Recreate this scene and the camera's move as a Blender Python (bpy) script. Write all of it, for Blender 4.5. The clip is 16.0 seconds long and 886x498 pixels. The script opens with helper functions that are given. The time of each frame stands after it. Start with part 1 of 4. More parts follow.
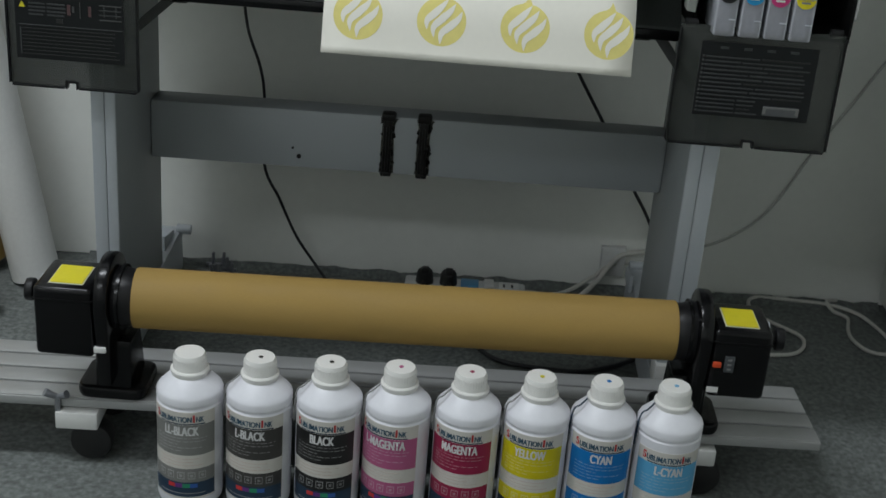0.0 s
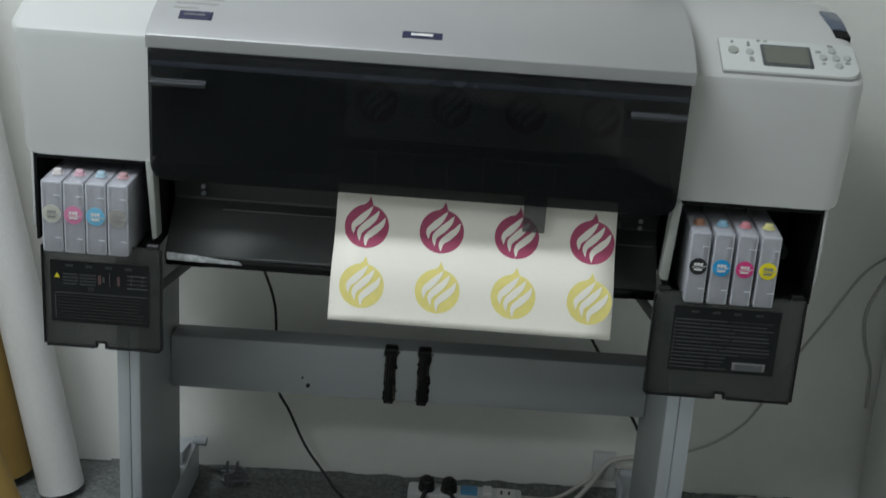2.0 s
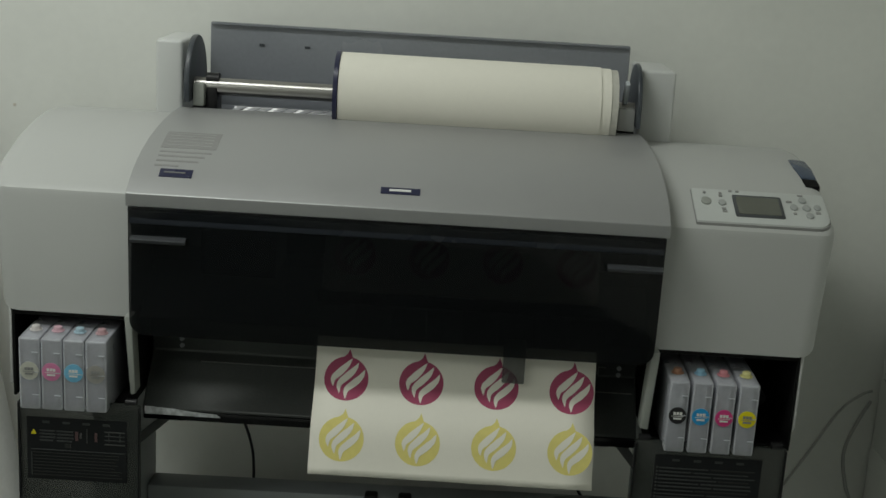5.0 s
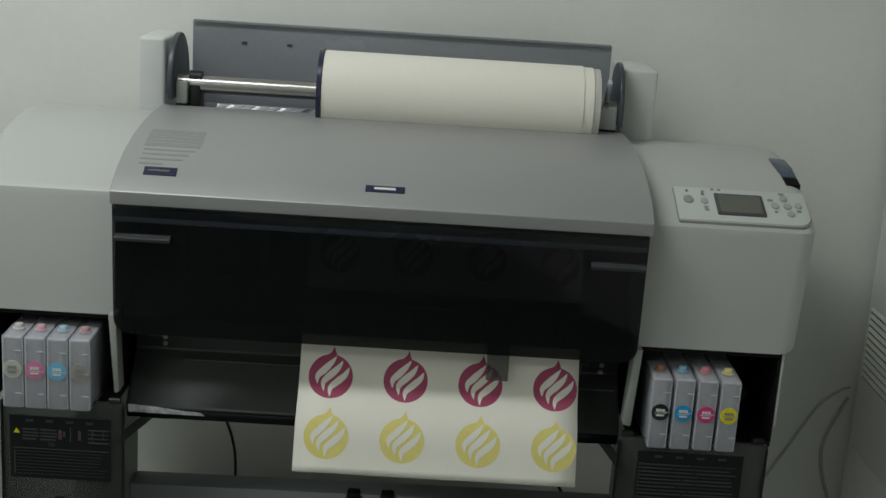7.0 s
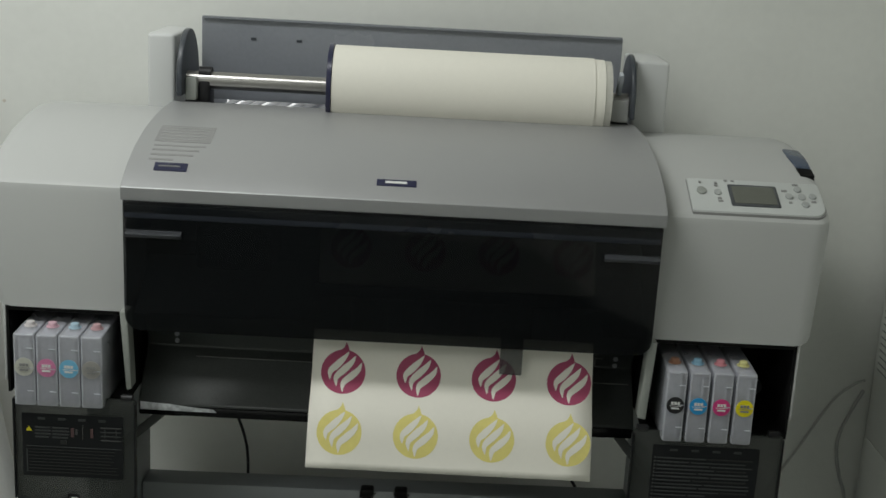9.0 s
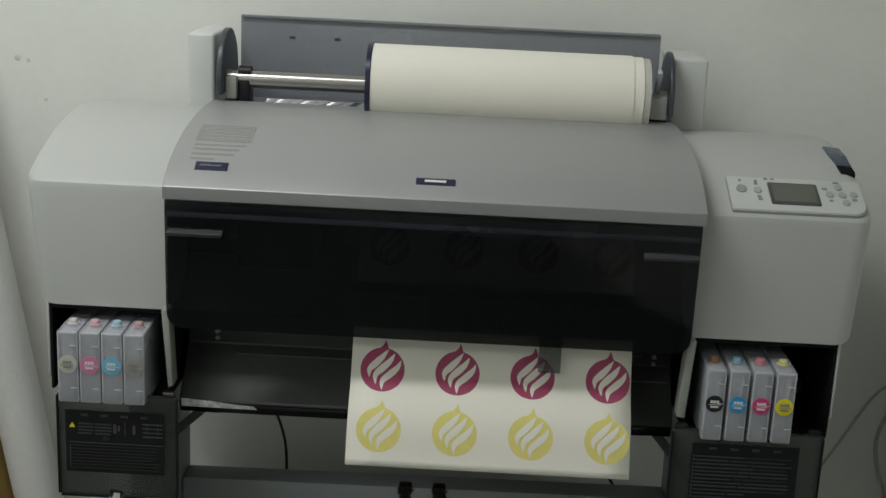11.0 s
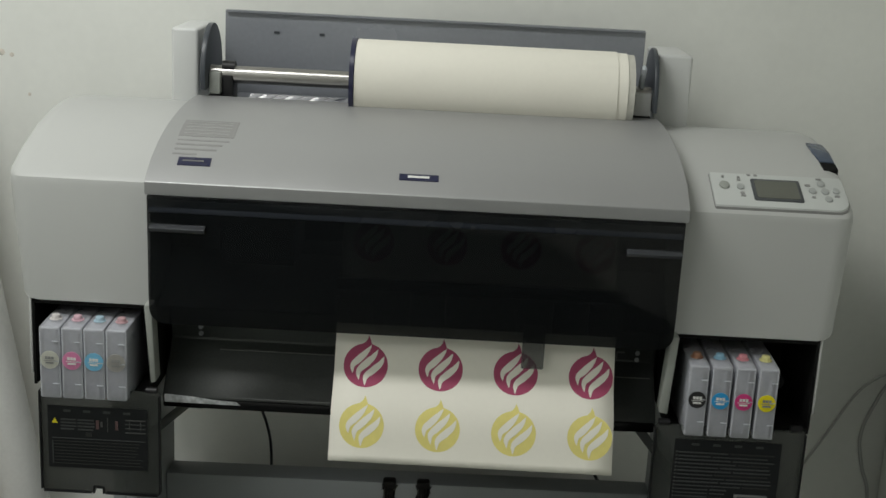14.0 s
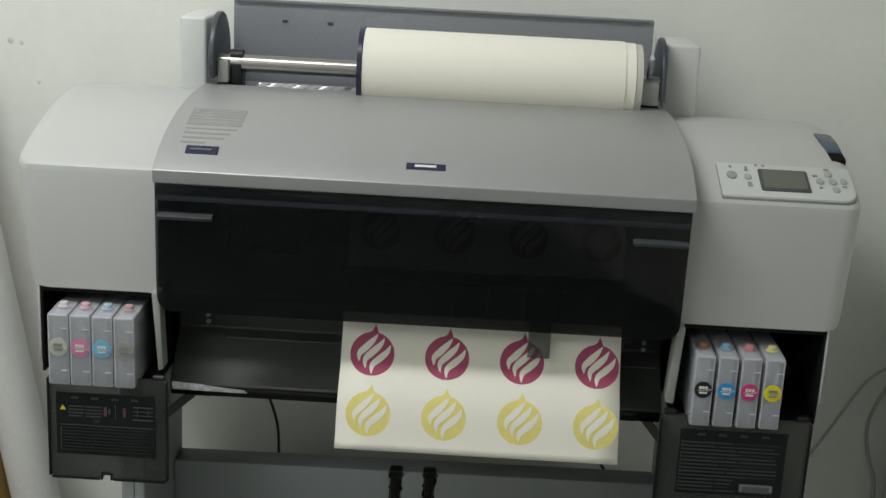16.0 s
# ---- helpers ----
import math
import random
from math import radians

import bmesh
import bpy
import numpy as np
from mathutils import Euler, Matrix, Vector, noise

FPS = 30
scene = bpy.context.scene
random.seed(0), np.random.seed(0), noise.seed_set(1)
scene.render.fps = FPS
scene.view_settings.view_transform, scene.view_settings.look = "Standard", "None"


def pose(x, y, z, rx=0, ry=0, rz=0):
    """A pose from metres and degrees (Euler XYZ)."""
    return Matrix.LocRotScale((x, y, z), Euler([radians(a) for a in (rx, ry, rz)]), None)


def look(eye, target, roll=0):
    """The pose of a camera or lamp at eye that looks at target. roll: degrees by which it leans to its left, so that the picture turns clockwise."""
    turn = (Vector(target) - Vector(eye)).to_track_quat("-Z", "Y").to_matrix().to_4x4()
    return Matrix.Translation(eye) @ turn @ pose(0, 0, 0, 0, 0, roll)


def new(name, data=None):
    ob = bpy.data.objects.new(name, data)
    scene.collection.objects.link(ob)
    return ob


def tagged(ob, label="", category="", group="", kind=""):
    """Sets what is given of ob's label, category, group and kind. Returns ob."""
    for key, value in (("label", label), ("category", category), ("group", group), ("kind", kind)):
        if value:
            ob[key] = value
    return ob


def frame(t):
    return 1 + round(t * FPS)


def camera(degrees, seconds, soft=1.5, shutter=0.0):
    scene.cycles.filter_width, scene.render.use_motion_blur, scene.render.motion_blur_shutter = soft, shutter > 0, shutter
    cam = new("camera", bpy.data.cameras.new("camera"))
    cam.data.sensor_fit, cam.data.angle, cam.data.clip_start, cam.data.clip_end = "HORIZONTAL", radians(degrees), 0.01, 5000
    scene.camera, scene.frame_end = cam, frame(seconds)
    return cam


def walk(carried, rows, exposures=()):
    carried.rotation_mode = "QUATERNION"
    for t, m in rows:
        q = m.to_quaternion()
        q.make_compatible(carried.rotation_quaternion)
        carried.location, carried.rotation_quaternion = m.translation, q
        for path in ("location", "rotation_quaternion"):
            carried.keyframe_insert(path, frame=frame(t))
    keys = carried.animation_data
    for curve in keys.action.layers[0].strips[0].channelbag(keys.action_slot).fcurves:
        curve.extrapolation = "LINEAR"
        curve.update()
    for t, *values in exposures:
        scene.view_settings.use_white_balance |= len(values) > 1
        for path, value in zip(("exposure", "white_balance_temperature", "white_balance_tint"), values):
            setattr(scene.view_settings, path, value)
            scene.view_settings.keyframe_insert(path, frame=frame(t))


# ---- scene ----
cam = camera(38.0, 16.0, soft=1.5, shutter=0.4)
PATH = [
    (0, (0.065, -1.681, 1.037), (0.05, 0.151, 0.235), 4.5),
    (0.3, (0.060, -1.693, 1.099), (0.05, 0.121, 0.24), 3.8),
    (0.5, (0.062, -1.701, 1.133), (0.048, 0.105, 0.273), 4.3),
    (0.8, (0.061, -1.714, 1.181), (0.058, 0.085, 0.294), 4.6),
    (1, (0.066, -1.723, 1.211), (0.048, 0.078, 0.34), 4.2),
    (1.2, (0.062, -1.731, 1.223), (0.026, 0.09, 0.397), 4.7),
    (1.5, (0.067, -1.737, 1.258), (0.022, 0.104, 0.477), 4.2),
    (1.8, (0.067, -1.745, 1.285), (0.025, 0.125, 0.607), 4.3),
    (2, (0.07, -1.751, 1.304), (0.027, 0.136, 0.643), 3.8),
    (2.5, (0.065, -1.762, 1.332), (0.036, 0.15, 0.748), 3.5),
    (3, (0.061, -1.76, 1.353), (0.028, 0.17, 0.829), 2.7),
    (3.2, (0.060, -1.757, 1.359), (0.028, 0.18, 0.855), 2.3),
    (3.5, (0.058, -1.753, 1.371), (0.042, 0.19, 0.898), 2.9),
    (4, (0.06, -1.75, 1.365), (0.035, 0.187, 0.864), 2.8),
    (4.5, (0.06, -1.746, 1.365), (0.034, 0.191, 0.868), 3.1),
    (5, (0.057, -1.742, 1.365), (0.045, 0.195, 0.868), 3.4),
    (5.2, (0.055, -1.742, 1.366), (0.056, 0.197, 0.875), 3.4),
    (7.5, (0.04, -1.749, 1.368), (0.071, 0.187, 0.865), 3.7),
    (8, (0.04, -1.745, 1.369), (0.072, 0.19, 0.864), 3.7),
    (8.5, (0.039, -1.744, 1.366), (0.068, 0.191, 0.861), 3.6),
    (9, (0.038, -1.741, 1.354), (0.053, 0.196, 0.856), 3.1),
    (9.5, (0.033, -1.744, 1.358), (0.02, 0.196, 0.873), 2.2),
    (10, (0.028, -1.745, 1.362), (0.004, 0.192, 0.864), 2.5),
    (12.5, (0.032, -1.743, 1.361), (-0.008, 0.189, 0.847), 2.7),
    (13, (0.034, -1.745, 1.36), (0.003, 0.189, 0.854), 2.6),
    (13.5, (0.033, -1.745, 1.364), (0.011, 0.189, 0.857), 2.9),
    (14, (0.039, -1.743, 1.364), (0.019, 0.189, 0.846), 2.9),
    (14.5, (0.047, -1.743, 1.358), (0.015, 0.186, 0.832), 2.6),
    (15, (0.042, -1.744, 1.361), (0.016, 0.186, 0.834), 2.6),
    (15.5, (0.046, -1.745, 1.364), (0.019, 0.187, 0.847), 3.0),
    (16, (0.044, -1.746, 1.364), (0.009, 0.181, 0.83), 3.0),
]
walk(cam, [(t, look(eye, target, roll)) for t, eye, target, roll in PATH],
     [(0, 0.0, 6260, 9), (0.5, 0.0, 6260, 9), (1.0, 0.03, 6260, 9), (1.5, 0.0, 6310, 9), (2.0, 0.14, 6260, 9), (2.5, 0.18, 6260, 9), (3.0, 0.35, 6300, 10),
      (3.5, -0.22, 6560, 12), (4.5, -0.55, 6860, 6), (5.0, -0.62, 6860, 3), (7.5, -0.40, 6610, 6), (8.5, -0.29, 6660, 7), (9.5, -0.32, 6760, 7),
      (10.0, -0.23, 6760, 7), (12.5, -0.50, 6760, 7), (13.5, -0.28, 6810, 7), (14.5, -0.13, 6860, 9), (15.5, -0.11, 6810, 9), (16.0, 0.03, 6760, 8)])

# ---- light ----
world = bpy.data.worlds.new("room_world")
scene.world = world
world.use_nodes = True
world.node_tree.nodes["Background"].inputs[0].default_value = (0.8, 0.88, 1.0, 1)
world.node_tree.nodes["Background"].inputs[1].default_value = 0.1


def area_lamp(name, m, sx, sy, watts, colour):
    data = bpy.data.lights.new(name, "AREA")
    data.shape, data.size, data.size_y, data.energy, data.color = "RECTANGLE", sx, sy, watts, colour
    ob = new(name, data)
    ob.matrix_world = m
    return ob


LIGHT = (0.97, 1.0, 1.03)
area_lamp("ceiling_lamp", look((-0.95, -0.56, 2.62), (-0.95, -0.56, 0)), 1.2, 0.3, 31.5, LIGHT)
area_lamp("ceiling_lamp", look((-1.5, -2.9, 2.62), (-1.5, -2.9, 0)), 1.2, 0.4, 21, LIGHT)
scene.view_settings.exposure = 0.0

# ---- materials ----


def material(name, colour, rough=0.5, metal=0.0, var=0.12, scale=8.0, fine=140.0, bump=0.0, alpha=1.0, coat=0.0, stretch=(1, 1, 1), spec=0.5, trans=0.0, sss=0.0, mottle=(0, 0)):
    """A surface with slow and fine variation of colour, gloss and relief."""
    m = bpy.data.materials.new(name)
    m.use_nodes = True
    n, l = m.node_tree.nodes, m.node_tree.links
    b = n["Principled BSDF"]
    geo = n.new("ShaderNodeTexCoord")
    mp = n.new("ShaderNodeMapping")
    mp.inputs["Scale"].default_value = stretch
    l.new(geo.outputs["Object"], mp.inputs[0])
    big, small = n.new("ShaderNodeTexNoise"), n.new("ShaderNodeTexNoise")
    big.inputs["Scale"].default_value, small.inputs["Scale"].default_value = scale, fine
    big.inputs["Detail"].default_value, small.inputs["Detail"].default_value = 4, 3
    for t in (big, small):
        l.new(mp.outputs[0], t.inputs["Vector"])
    add = n.new("ShaderNodeMath")
    add.operation = "MULTIPLY_ADD"
    add.inputs[1].default_value = 0.6
    l.new(big.outputs[0], add.inputs[0])
    mul = n.new("ShaderNodeMath")
    mul.operation = "MULTIPLY"
    mul.inputs[1].default_value = 0.4
    l.new(small.outputs[0], mul.inputs[0])
    l.new(mul.outputs[0], add.inputs[2])
    ramp = n.new("ShaderNodeMapRange")
    ramp.inputs[1].default_value, ramp.inputs[2].default_value = 0.3, 0.7
    ramp.inputs[3].default_value, ramp.inputs[4].default_value = 1 - var, 1 + var
    l.new(add.outputs[0], ramp.inputs[0])
    mix = n.new("ShaderNodeVectorMath")
    mix.operation = "SCALE"
    mix.inputs[0].default_value = colour
    l.new(ramp.outputs[0], mix.inputs["Scale"])
    last = mix
    if mottle[1]:
        spots = n.new("ShaderNodeTexNoise")
        spots.inputs["Scale"].default_value, spots.inputs["Detail"].default_value = mottle[0], 5
        l.new(geo.outputs["Object"], spots.inputs["Vector"])
        sr = n.new("ShaderNodeMapRange")
        sr.inputs[1].default_value, sr.inputs[2].default_value = 0.35, 0.65
        sr.inputs[3].default_value, sr.inputs[4].default_value = 1 - mottle[1], 1 + mottle[1]
        l.new(spots.outputs[0], sr.inputs[0])
        last = n.new("ShaderNodeVectorMath")
        last.operation = "SCALE"
        l.new(mix.outputs[0], last.inputs[0])
        l.new(sr.outputs[0], last.inputs["Scale"])
    l.new(last.outputs[0], b.inputs["Base Color"])
    rr = n.new("ShaderNodeMapRange")
    rr.inputs[1].default_value, rr.inputs[2].default_value = 0.3, 0.7
    rr.inputs[3].default_value, rr.inputs[4].default_value = max(0.02, rough * 0.85), min(1, rough * 1.15)
    l.new(big.outputs[0], rr.inputs[0])
    l.new(rr.outputs[0], b.inputs["Roughness"])
    b.inputs["Metallic"].default_value = metal
    b.inputs["Alpha"].default_value = alpha
    b.inputs["Coat Weight"].default_value = coat
    b.inputs["Coat Roughness"].default_value = 0.05
    b.inputs["Specular IOR Level"].default_value = spec
    b.inputs["Transmission Weight"].default_value = trans
    if sss:
        b.inputs["Subsurface Weight"].default_value = sss
        b.inputs["Subsurface Radius"].default_value = (0.01, 0.01, 0.01)
        b.inputs["Subsurface Scale"].default_value = 0.5
    if bump:
        bp = n.new("ShaderNodeBump")
        bp.inputs["Strength"].default_value = 0.6
        bp.inputs["Distance"].default_value = bump
        l.new(add.outputs[0], bp.inputs["Height"])
        l.new(bp.outputs[0], b.inputs["Normal"])
    return m


WALL = material("wall_paint", (0.80, 0.81, 0.77), 0.8, var=0.03, scale=1.3, fine=60, bump=0.00015, mottle=(5, 0.025))
CEIL = material("ceiling_paint", (0.75, 0.75, 0.72), 0.9, var=0.03)
CARPET = material("grey_carpet", (0.135, 0.147, 0.14), 0.95, var=0.42, scale=110, fine=600, bump=0.0022, mottle=(120, 0.24))
BODY = material("pale_grey_plastic", (0.468, 0.475, 0.463), 0.45, var=0.025, scale=5, fine=700, bump=0.00015)
BODYTOP = material("white_plastic", (0.61, 0.62, 0.61), 0.42, var=0.025, scale=5, fine=700, bump=0.00015)
SILVER = material("silver_plastic", (0.35, 0.352, 0.354), 0.42, metal=0.35, var=0.03, scale=4, fine=900, bump=0.0001)
BLACK = material("black_plastic", (0.008, 0.008, 0.009), 0.42, var=0.2, scale=9, fine=300, bump=0.0002, spec=0.3)
BLACKGLOSS = material("glossy_black_enamel", (0.004, 0.004, 0.0045), 0.22, var=0.2, scale=9, spec=0.28)
CAVITY = material("dark_interior_plastic", (0.006, 0.006, 0.006), 0.7, var=0.3, spec=0.15)
WINDOW = material("smoked_acrylic", (0.004, 0.005, 0.006), 0.06, var=0.05, alpha=0.72, spec=0.35)
SMOKE = material("smoked_flap_acrylic", (0.046, 0.050, 0.046), 0.16, var=0.1, alpha=0.72, spec=0.35)
REARCLEAR = material("blue_grey_acrylic", (0.27, 0.285, 0.315), 0.25, var=0.07, scale=4, alpha=0.86)
TRAY = material("tray_plastic", (0.046, 0.051, 0.048), 0.34, var=0.25, scale=6, fine=300, spec=0.45)
STEEL = material("shaft_steel", (0.34, 0.33, 0.315), 0.30, metal=1.0, var=0.02, scale=1.5, fine=4)
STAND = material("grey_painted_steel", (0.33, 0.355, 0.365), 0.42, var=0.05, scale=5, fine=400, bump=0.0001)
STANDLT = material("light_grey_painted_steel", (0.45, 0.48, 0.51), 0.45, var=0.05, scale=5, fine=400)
PAPER = material("cream_paper", (0.82, 0.795, 0.71), 0.75, var=0.02, scale=6)
PAPEREDGE = material("paper_edge", (0.52, 0.51, 0.46), 0.85, var=0.1, scale=60)
MAGENTA = material("magenta_print", (0.365, 0.060, 0.130), 0.7, var=0.06, scale=30)
YELLOWP = material("yellow_print", (0.76, 0.67, 0.22), 0.7, var=0.06, scale=30)
KRAFT = material("kraft_cardboard", (0.32, 0.205, 0.053), 0.72, var=0.09, scale=7, fine=220, bump=0.0002, stretch=(1, 4, 4))
ALU = material("anodised_aluminium", (0.39, 0.395, 0.39), 0.42, metal=0.35, var=0.08, scale=10, fine=260, stretch=(0.4, 6, 6))
# near-black so that the shade in the rail grooves is in the colour
GROOVESHADE = material("rail_shadow_profile", (0.02, 0.021, 0.022), 0.5, metal=0.2, var=0.1)
LABELEDGE = material("label_paper_edge", (0.72, 0.72, 0.55), 0.5, var=0.05)
# on the struts: the stand's grey with the shade under the tray painted in
BRACKET = material("dark_grey_and_shade", (0.085, 0.09, 0.088), 0.45, var=0.1)
LABELY = material("yellow_sticker", (0.68, 0.60, 0.015), 0.5, var=0.05, scale=20)
WHITEP = material("white_sticker", (0.72, 0.72, 0.7), 0.5, var=0.05, scale=20)
HDPE = material("white_hdpe", (0.74, 0.74, 0.78), 0.38, var=0.03, scale=12, sss=0.15)
CAPW = material("white_cap_plastic", (0.78, 0.77, 0.74), 0.42, var=0.04, scale=18)
RED = material("red_plastic", (0.6, 0.07, 0.02), 0.4)
RUBBER = material("black_rubber", (0.011, 0.011, 0.011), 0.55, var=0.2)
CABLEB = material("black_cable", (0.012, 0.012, 0.014), 0.45)
CABLEW = material("white_cable", (0.55, 0.54, 0.5), 0.5)
CABLEG = material("grey_cable", (0.50, 0.505, 0.49), 0.6)
LCD = material("lcd_glass", (0.12, 0.125, 0.105), 0.18, var=0.05)
LCDF = material("lcd_frame", (0.06, 0.065, 0.07), 0.35)
BTN = material("grey_button", (0.36, 0.375, 0.365), 0.45)
NAVY = material("navy_badge", (0.018, 0.02, 0.055), 0.3)
UNIT = material("off_white_appliance", (0.70, 0.71, 0.67), 0.5, var=0.03, scale=3, fine=90)
STICK = material("dark_film_label", (0.011, 0.012, 0.013), 0.35, var=0.1, spec=0.3)
PRINTG = material("pale_grey_ink", (0.15, 0.15, 0.145), 0.6)
STAMP = material("grey_print", (0.25, 0.25, 0.245), 0.55, var=0.05)
HOLDER = material("charcoal_plastic", (0.045, 0.052, 0.062), 0.35, var=0.1)
GRIP = material("grey_gloss_grip", (0.05, 0.053, 0.058), 0.12, var=0.1)
TAB = material("clear_tab_film", (0.11, 0.115, 0.12), 0.25)
FLAPINK = material("flap_print", (0.075, 0.077, 0.075), 0.6)
FAINT = material("faded_fine_print", (0.020, 0.0215, 0.020), 0.6)
PINKINK = material("pink_print", (0.11, 0.06, 0.06), 0.6)
FINE = material("dim_fine_print", (0.046, 0.049, 0.050), 0.6)
STREAKSTRIP = material("lamp_streak_strip", (0.05, 0.055, 0.07), 0.06, var=0.05)
WALLSTAIN = material("brown_spot", (0.67, 0.63, 0.56), 0.8, var=0.3, scale=80)
TRIM = material("dull_trim_plastic", (0.30, 0.315, 0.29), 0.5, var=0.05)
TAPE = material("clear_tape_scuffs", (0.66, 0.68, 0.70), 0.2, var=0.7, scale=60, alpha=0.85)
GREASE = material("black_grease_clamp", (0.007, 0.0068, 0.0065), 0.5, var=0.5, scale=60, bump=0.002, spec=0.25)
STAIN = material("oily_stain", (0.10, 0.09, 0.045), 0.5, var=0.3, scale=50, alpha=0.4)
WHITEROLL = material("white_roll_wrap", (0.68, 0.68, 0.66), 0.4, var=0.06, scale=5, bump=0.002)
DEBRIS = material("grey_metal_fittings", (0.3, 0.31, 0.33), 0.35, metal=0.6, var=0.2, scale=40)
SOCKET = material("power_strip_plastic", (0.6, 0.61, 0.6), 0.45, var=0.05, scale=20)
BLUEP = material("blue_plastic", (0.08, 0.28, 0.5), 0.4)
TRANSLUC = material("frosted_cartridge_plastic", (0.72, 0.73, 0.78), 0.30, var=0.10, scale=30, alpha=0.36)
# the black ledge's bluish reflection is painted into this colour
LEDGE = material("ledge_with_blue_reflection", (0.022, 0.026, 0.036), 0.25, var=0.1, scale=12)
TICK = material("faint_cover_marks", (0.20, 0.212, 0.24), 0.4)
LEVERBLUE = material("blue_grey_lever_plastic", (0.055, 0.075, 0.115), 0.18, var=0.1)
GUIDE = material("smoked_guide_film", (0.07, 0.075, 0.078), 0.2, var=0.1, alpha=0.55)
FROST = material("frosted_edge_plastic", (0.70, 0.72, 0.78), 0.3, var=0.06, scale=20, alpha=0.65)

# ---- mesh helpers ----


def shift(bm, m):
    bm.transform(m)
    return bm


def smooth(bm, angle=35):
    for f in bm.faces:
        f.smooth = True
    for e in bm.edges:
        if len(e.link_faces) == 2 and e.calc_face_angle(0) > radians(angle):
            e.smooth = False
    return bm


def box(x0, x1, y0, y1, z0, z1, bevel=0.0, seg=2):
    bm = bmesh.new()
    bmesh.ops.create_cube(bm, size=1)
    bmesh.ops.scale(bm, vec=(abs(x1 - x0), abs(y1 - y0), abs(z1 - z0)), verts=bm.verts)
    bmesh.ops.translate(bm, vec=((x0 + x1) / 2, (y0 + y1) / 2, (z0 + z1) / 2), verts=bm.verts)
    if bevel:
        bmesh.ops.bevel(bm, geom=bm.edges[:], offset=bevel, segments=seg, affect="EDGES", profile=0.5)
        smooth(bm)
    return bm


def rod(p0, p1, r0, r1=None, seg=32, bevel=0.0):
    r1 = r0 if r1 is None else r1
    p0, p1 = Vector(p0), Vector(p1)
    bm = bmesh.new()
    bmesh.ops.create_cone(bm, cap_ends=True, segments=seg, radius1=r0, radius2=r1, depth=(p1 - p0).length)
    if bevel:
        es = [e for e in bm.edges if len(e.link_faces) == 2 and e.calc_face_angle(0) > 0.9]
        bmesh.ops.bevel(bm, geom=es, offset=bevel, segments=2, affect="EDGES", profile=0.5)
    rot = (p1 - p0).to_track_quat("Z", "Y").to_matrix().to_4x4()
    bm.transform(Matrix.Translation((p0 + p1) / 2) @ rot)
    return smooth(bm)


def tube(p0, p1, r, inner, seg=40):
    """A hollow tube with a wall."""
    p0, p1 = Vector(p0), Vector(p1)
    d = (p1 - p0).length
    return shift(lathe([(inner, 0), (r, 0), (r, d), (inner, d)], seg, closed=True),
                 Matrix.Translation(p0) @ (p1 - p0).to_track_quat("Z", "Y").to_matrix().to_4x4())


def lathe(profile, seg=32, closed=False):
    bm = bmesh.new()
    rings = []
    for r, z in profile:
        if r < 1e-6:
            rings.append([bm.verts.new((0, 0, z))])
        else:
            rings.append([bm.verts.new((r * math.cos(2 * math.pi * i / seg), r * math.sin(2 * math.pi * i / seg), z)) for i in range(seg)])
    pairs = list(zip(rings, rings[1:])) + ([(rings[-1], rings[0])] if closed else [])
    for a, b in pairs:
        for i in range(seg):
            j = (i + 1) % seg
            vs = [a[i % len(a)], a[j % len(a)], b[j % len(b)], b[i % len(b)]]
            vs = list(dict.fromkeys(vs))
            if len(vs) > 2:
                bm.faces.new(vs)
    bmesh.ops.recalc_face_normals(bm, faces=bm.faces[:])
    return smooth(bm, 32)


def prism(profile, x0, x1, bevel=0.0, seg=2):
    """A closed outline in (y, z), drawn out along x."""
    bm = bmesh.new()
    a = [bm.verts.new((x0, y, z)) for y, z in profile]
    b = [bm.verts.new((x1, y, z)) for y, z in profile]
    k = len(profile)
    bm.faces.new(a)
    bm.faces.new(b[::-1])
    for i in range(k):
        bm.faces.new((a[i], b[i], b[(i + 1) % k], a[(i + 1) % k]))
    bmesh.ops.recalc_face_normals(bm, faces=bm.faces[:])
    if bevel:
        es = [e for e in bm.edges if e.calc_face_angle(0) > 0.6]
        bmesh.ops.bevel(bm, geom=es, offset=bevel, segments=seg, affect="EDGES", profile=0.5)
    return smooth(bm, 30)


def plate(points, normal_axis, v0, v1, bevel=0.0):
    """A closed outline in the two other axes, thick from v0 to v1 along the normal axis (0 x, 1 y, 2 z)."""
    bm = bmesh.new()

    def put(p, v):
        q = list(p)
        q.insert(normal_axis, v)
        return bm.verts.new(q)
    a, b = [put(p, v0) for p in points], [put(p, v1) for p in points]
    k = len(points)
    bm.faces.new(a)
    bm.faces.new(b[::-1])
    for i in range(k):
        bm.faces.new((a[i], b[i], b[(i + 1) % k], a[(i + 1) % k]))
    bmesh.ops.recalc_face_normals(bm, faces=bm.faces[:])
    if bevel:
        es = [e for e in bm.edges if e.calc_face_angle(0) > 0.9]
        bmesh.ops.bevel(bm, geom=es, offset=bevel, segments=2, affect="EDGES", profile=0.5)
    return smooth(bm, 30)


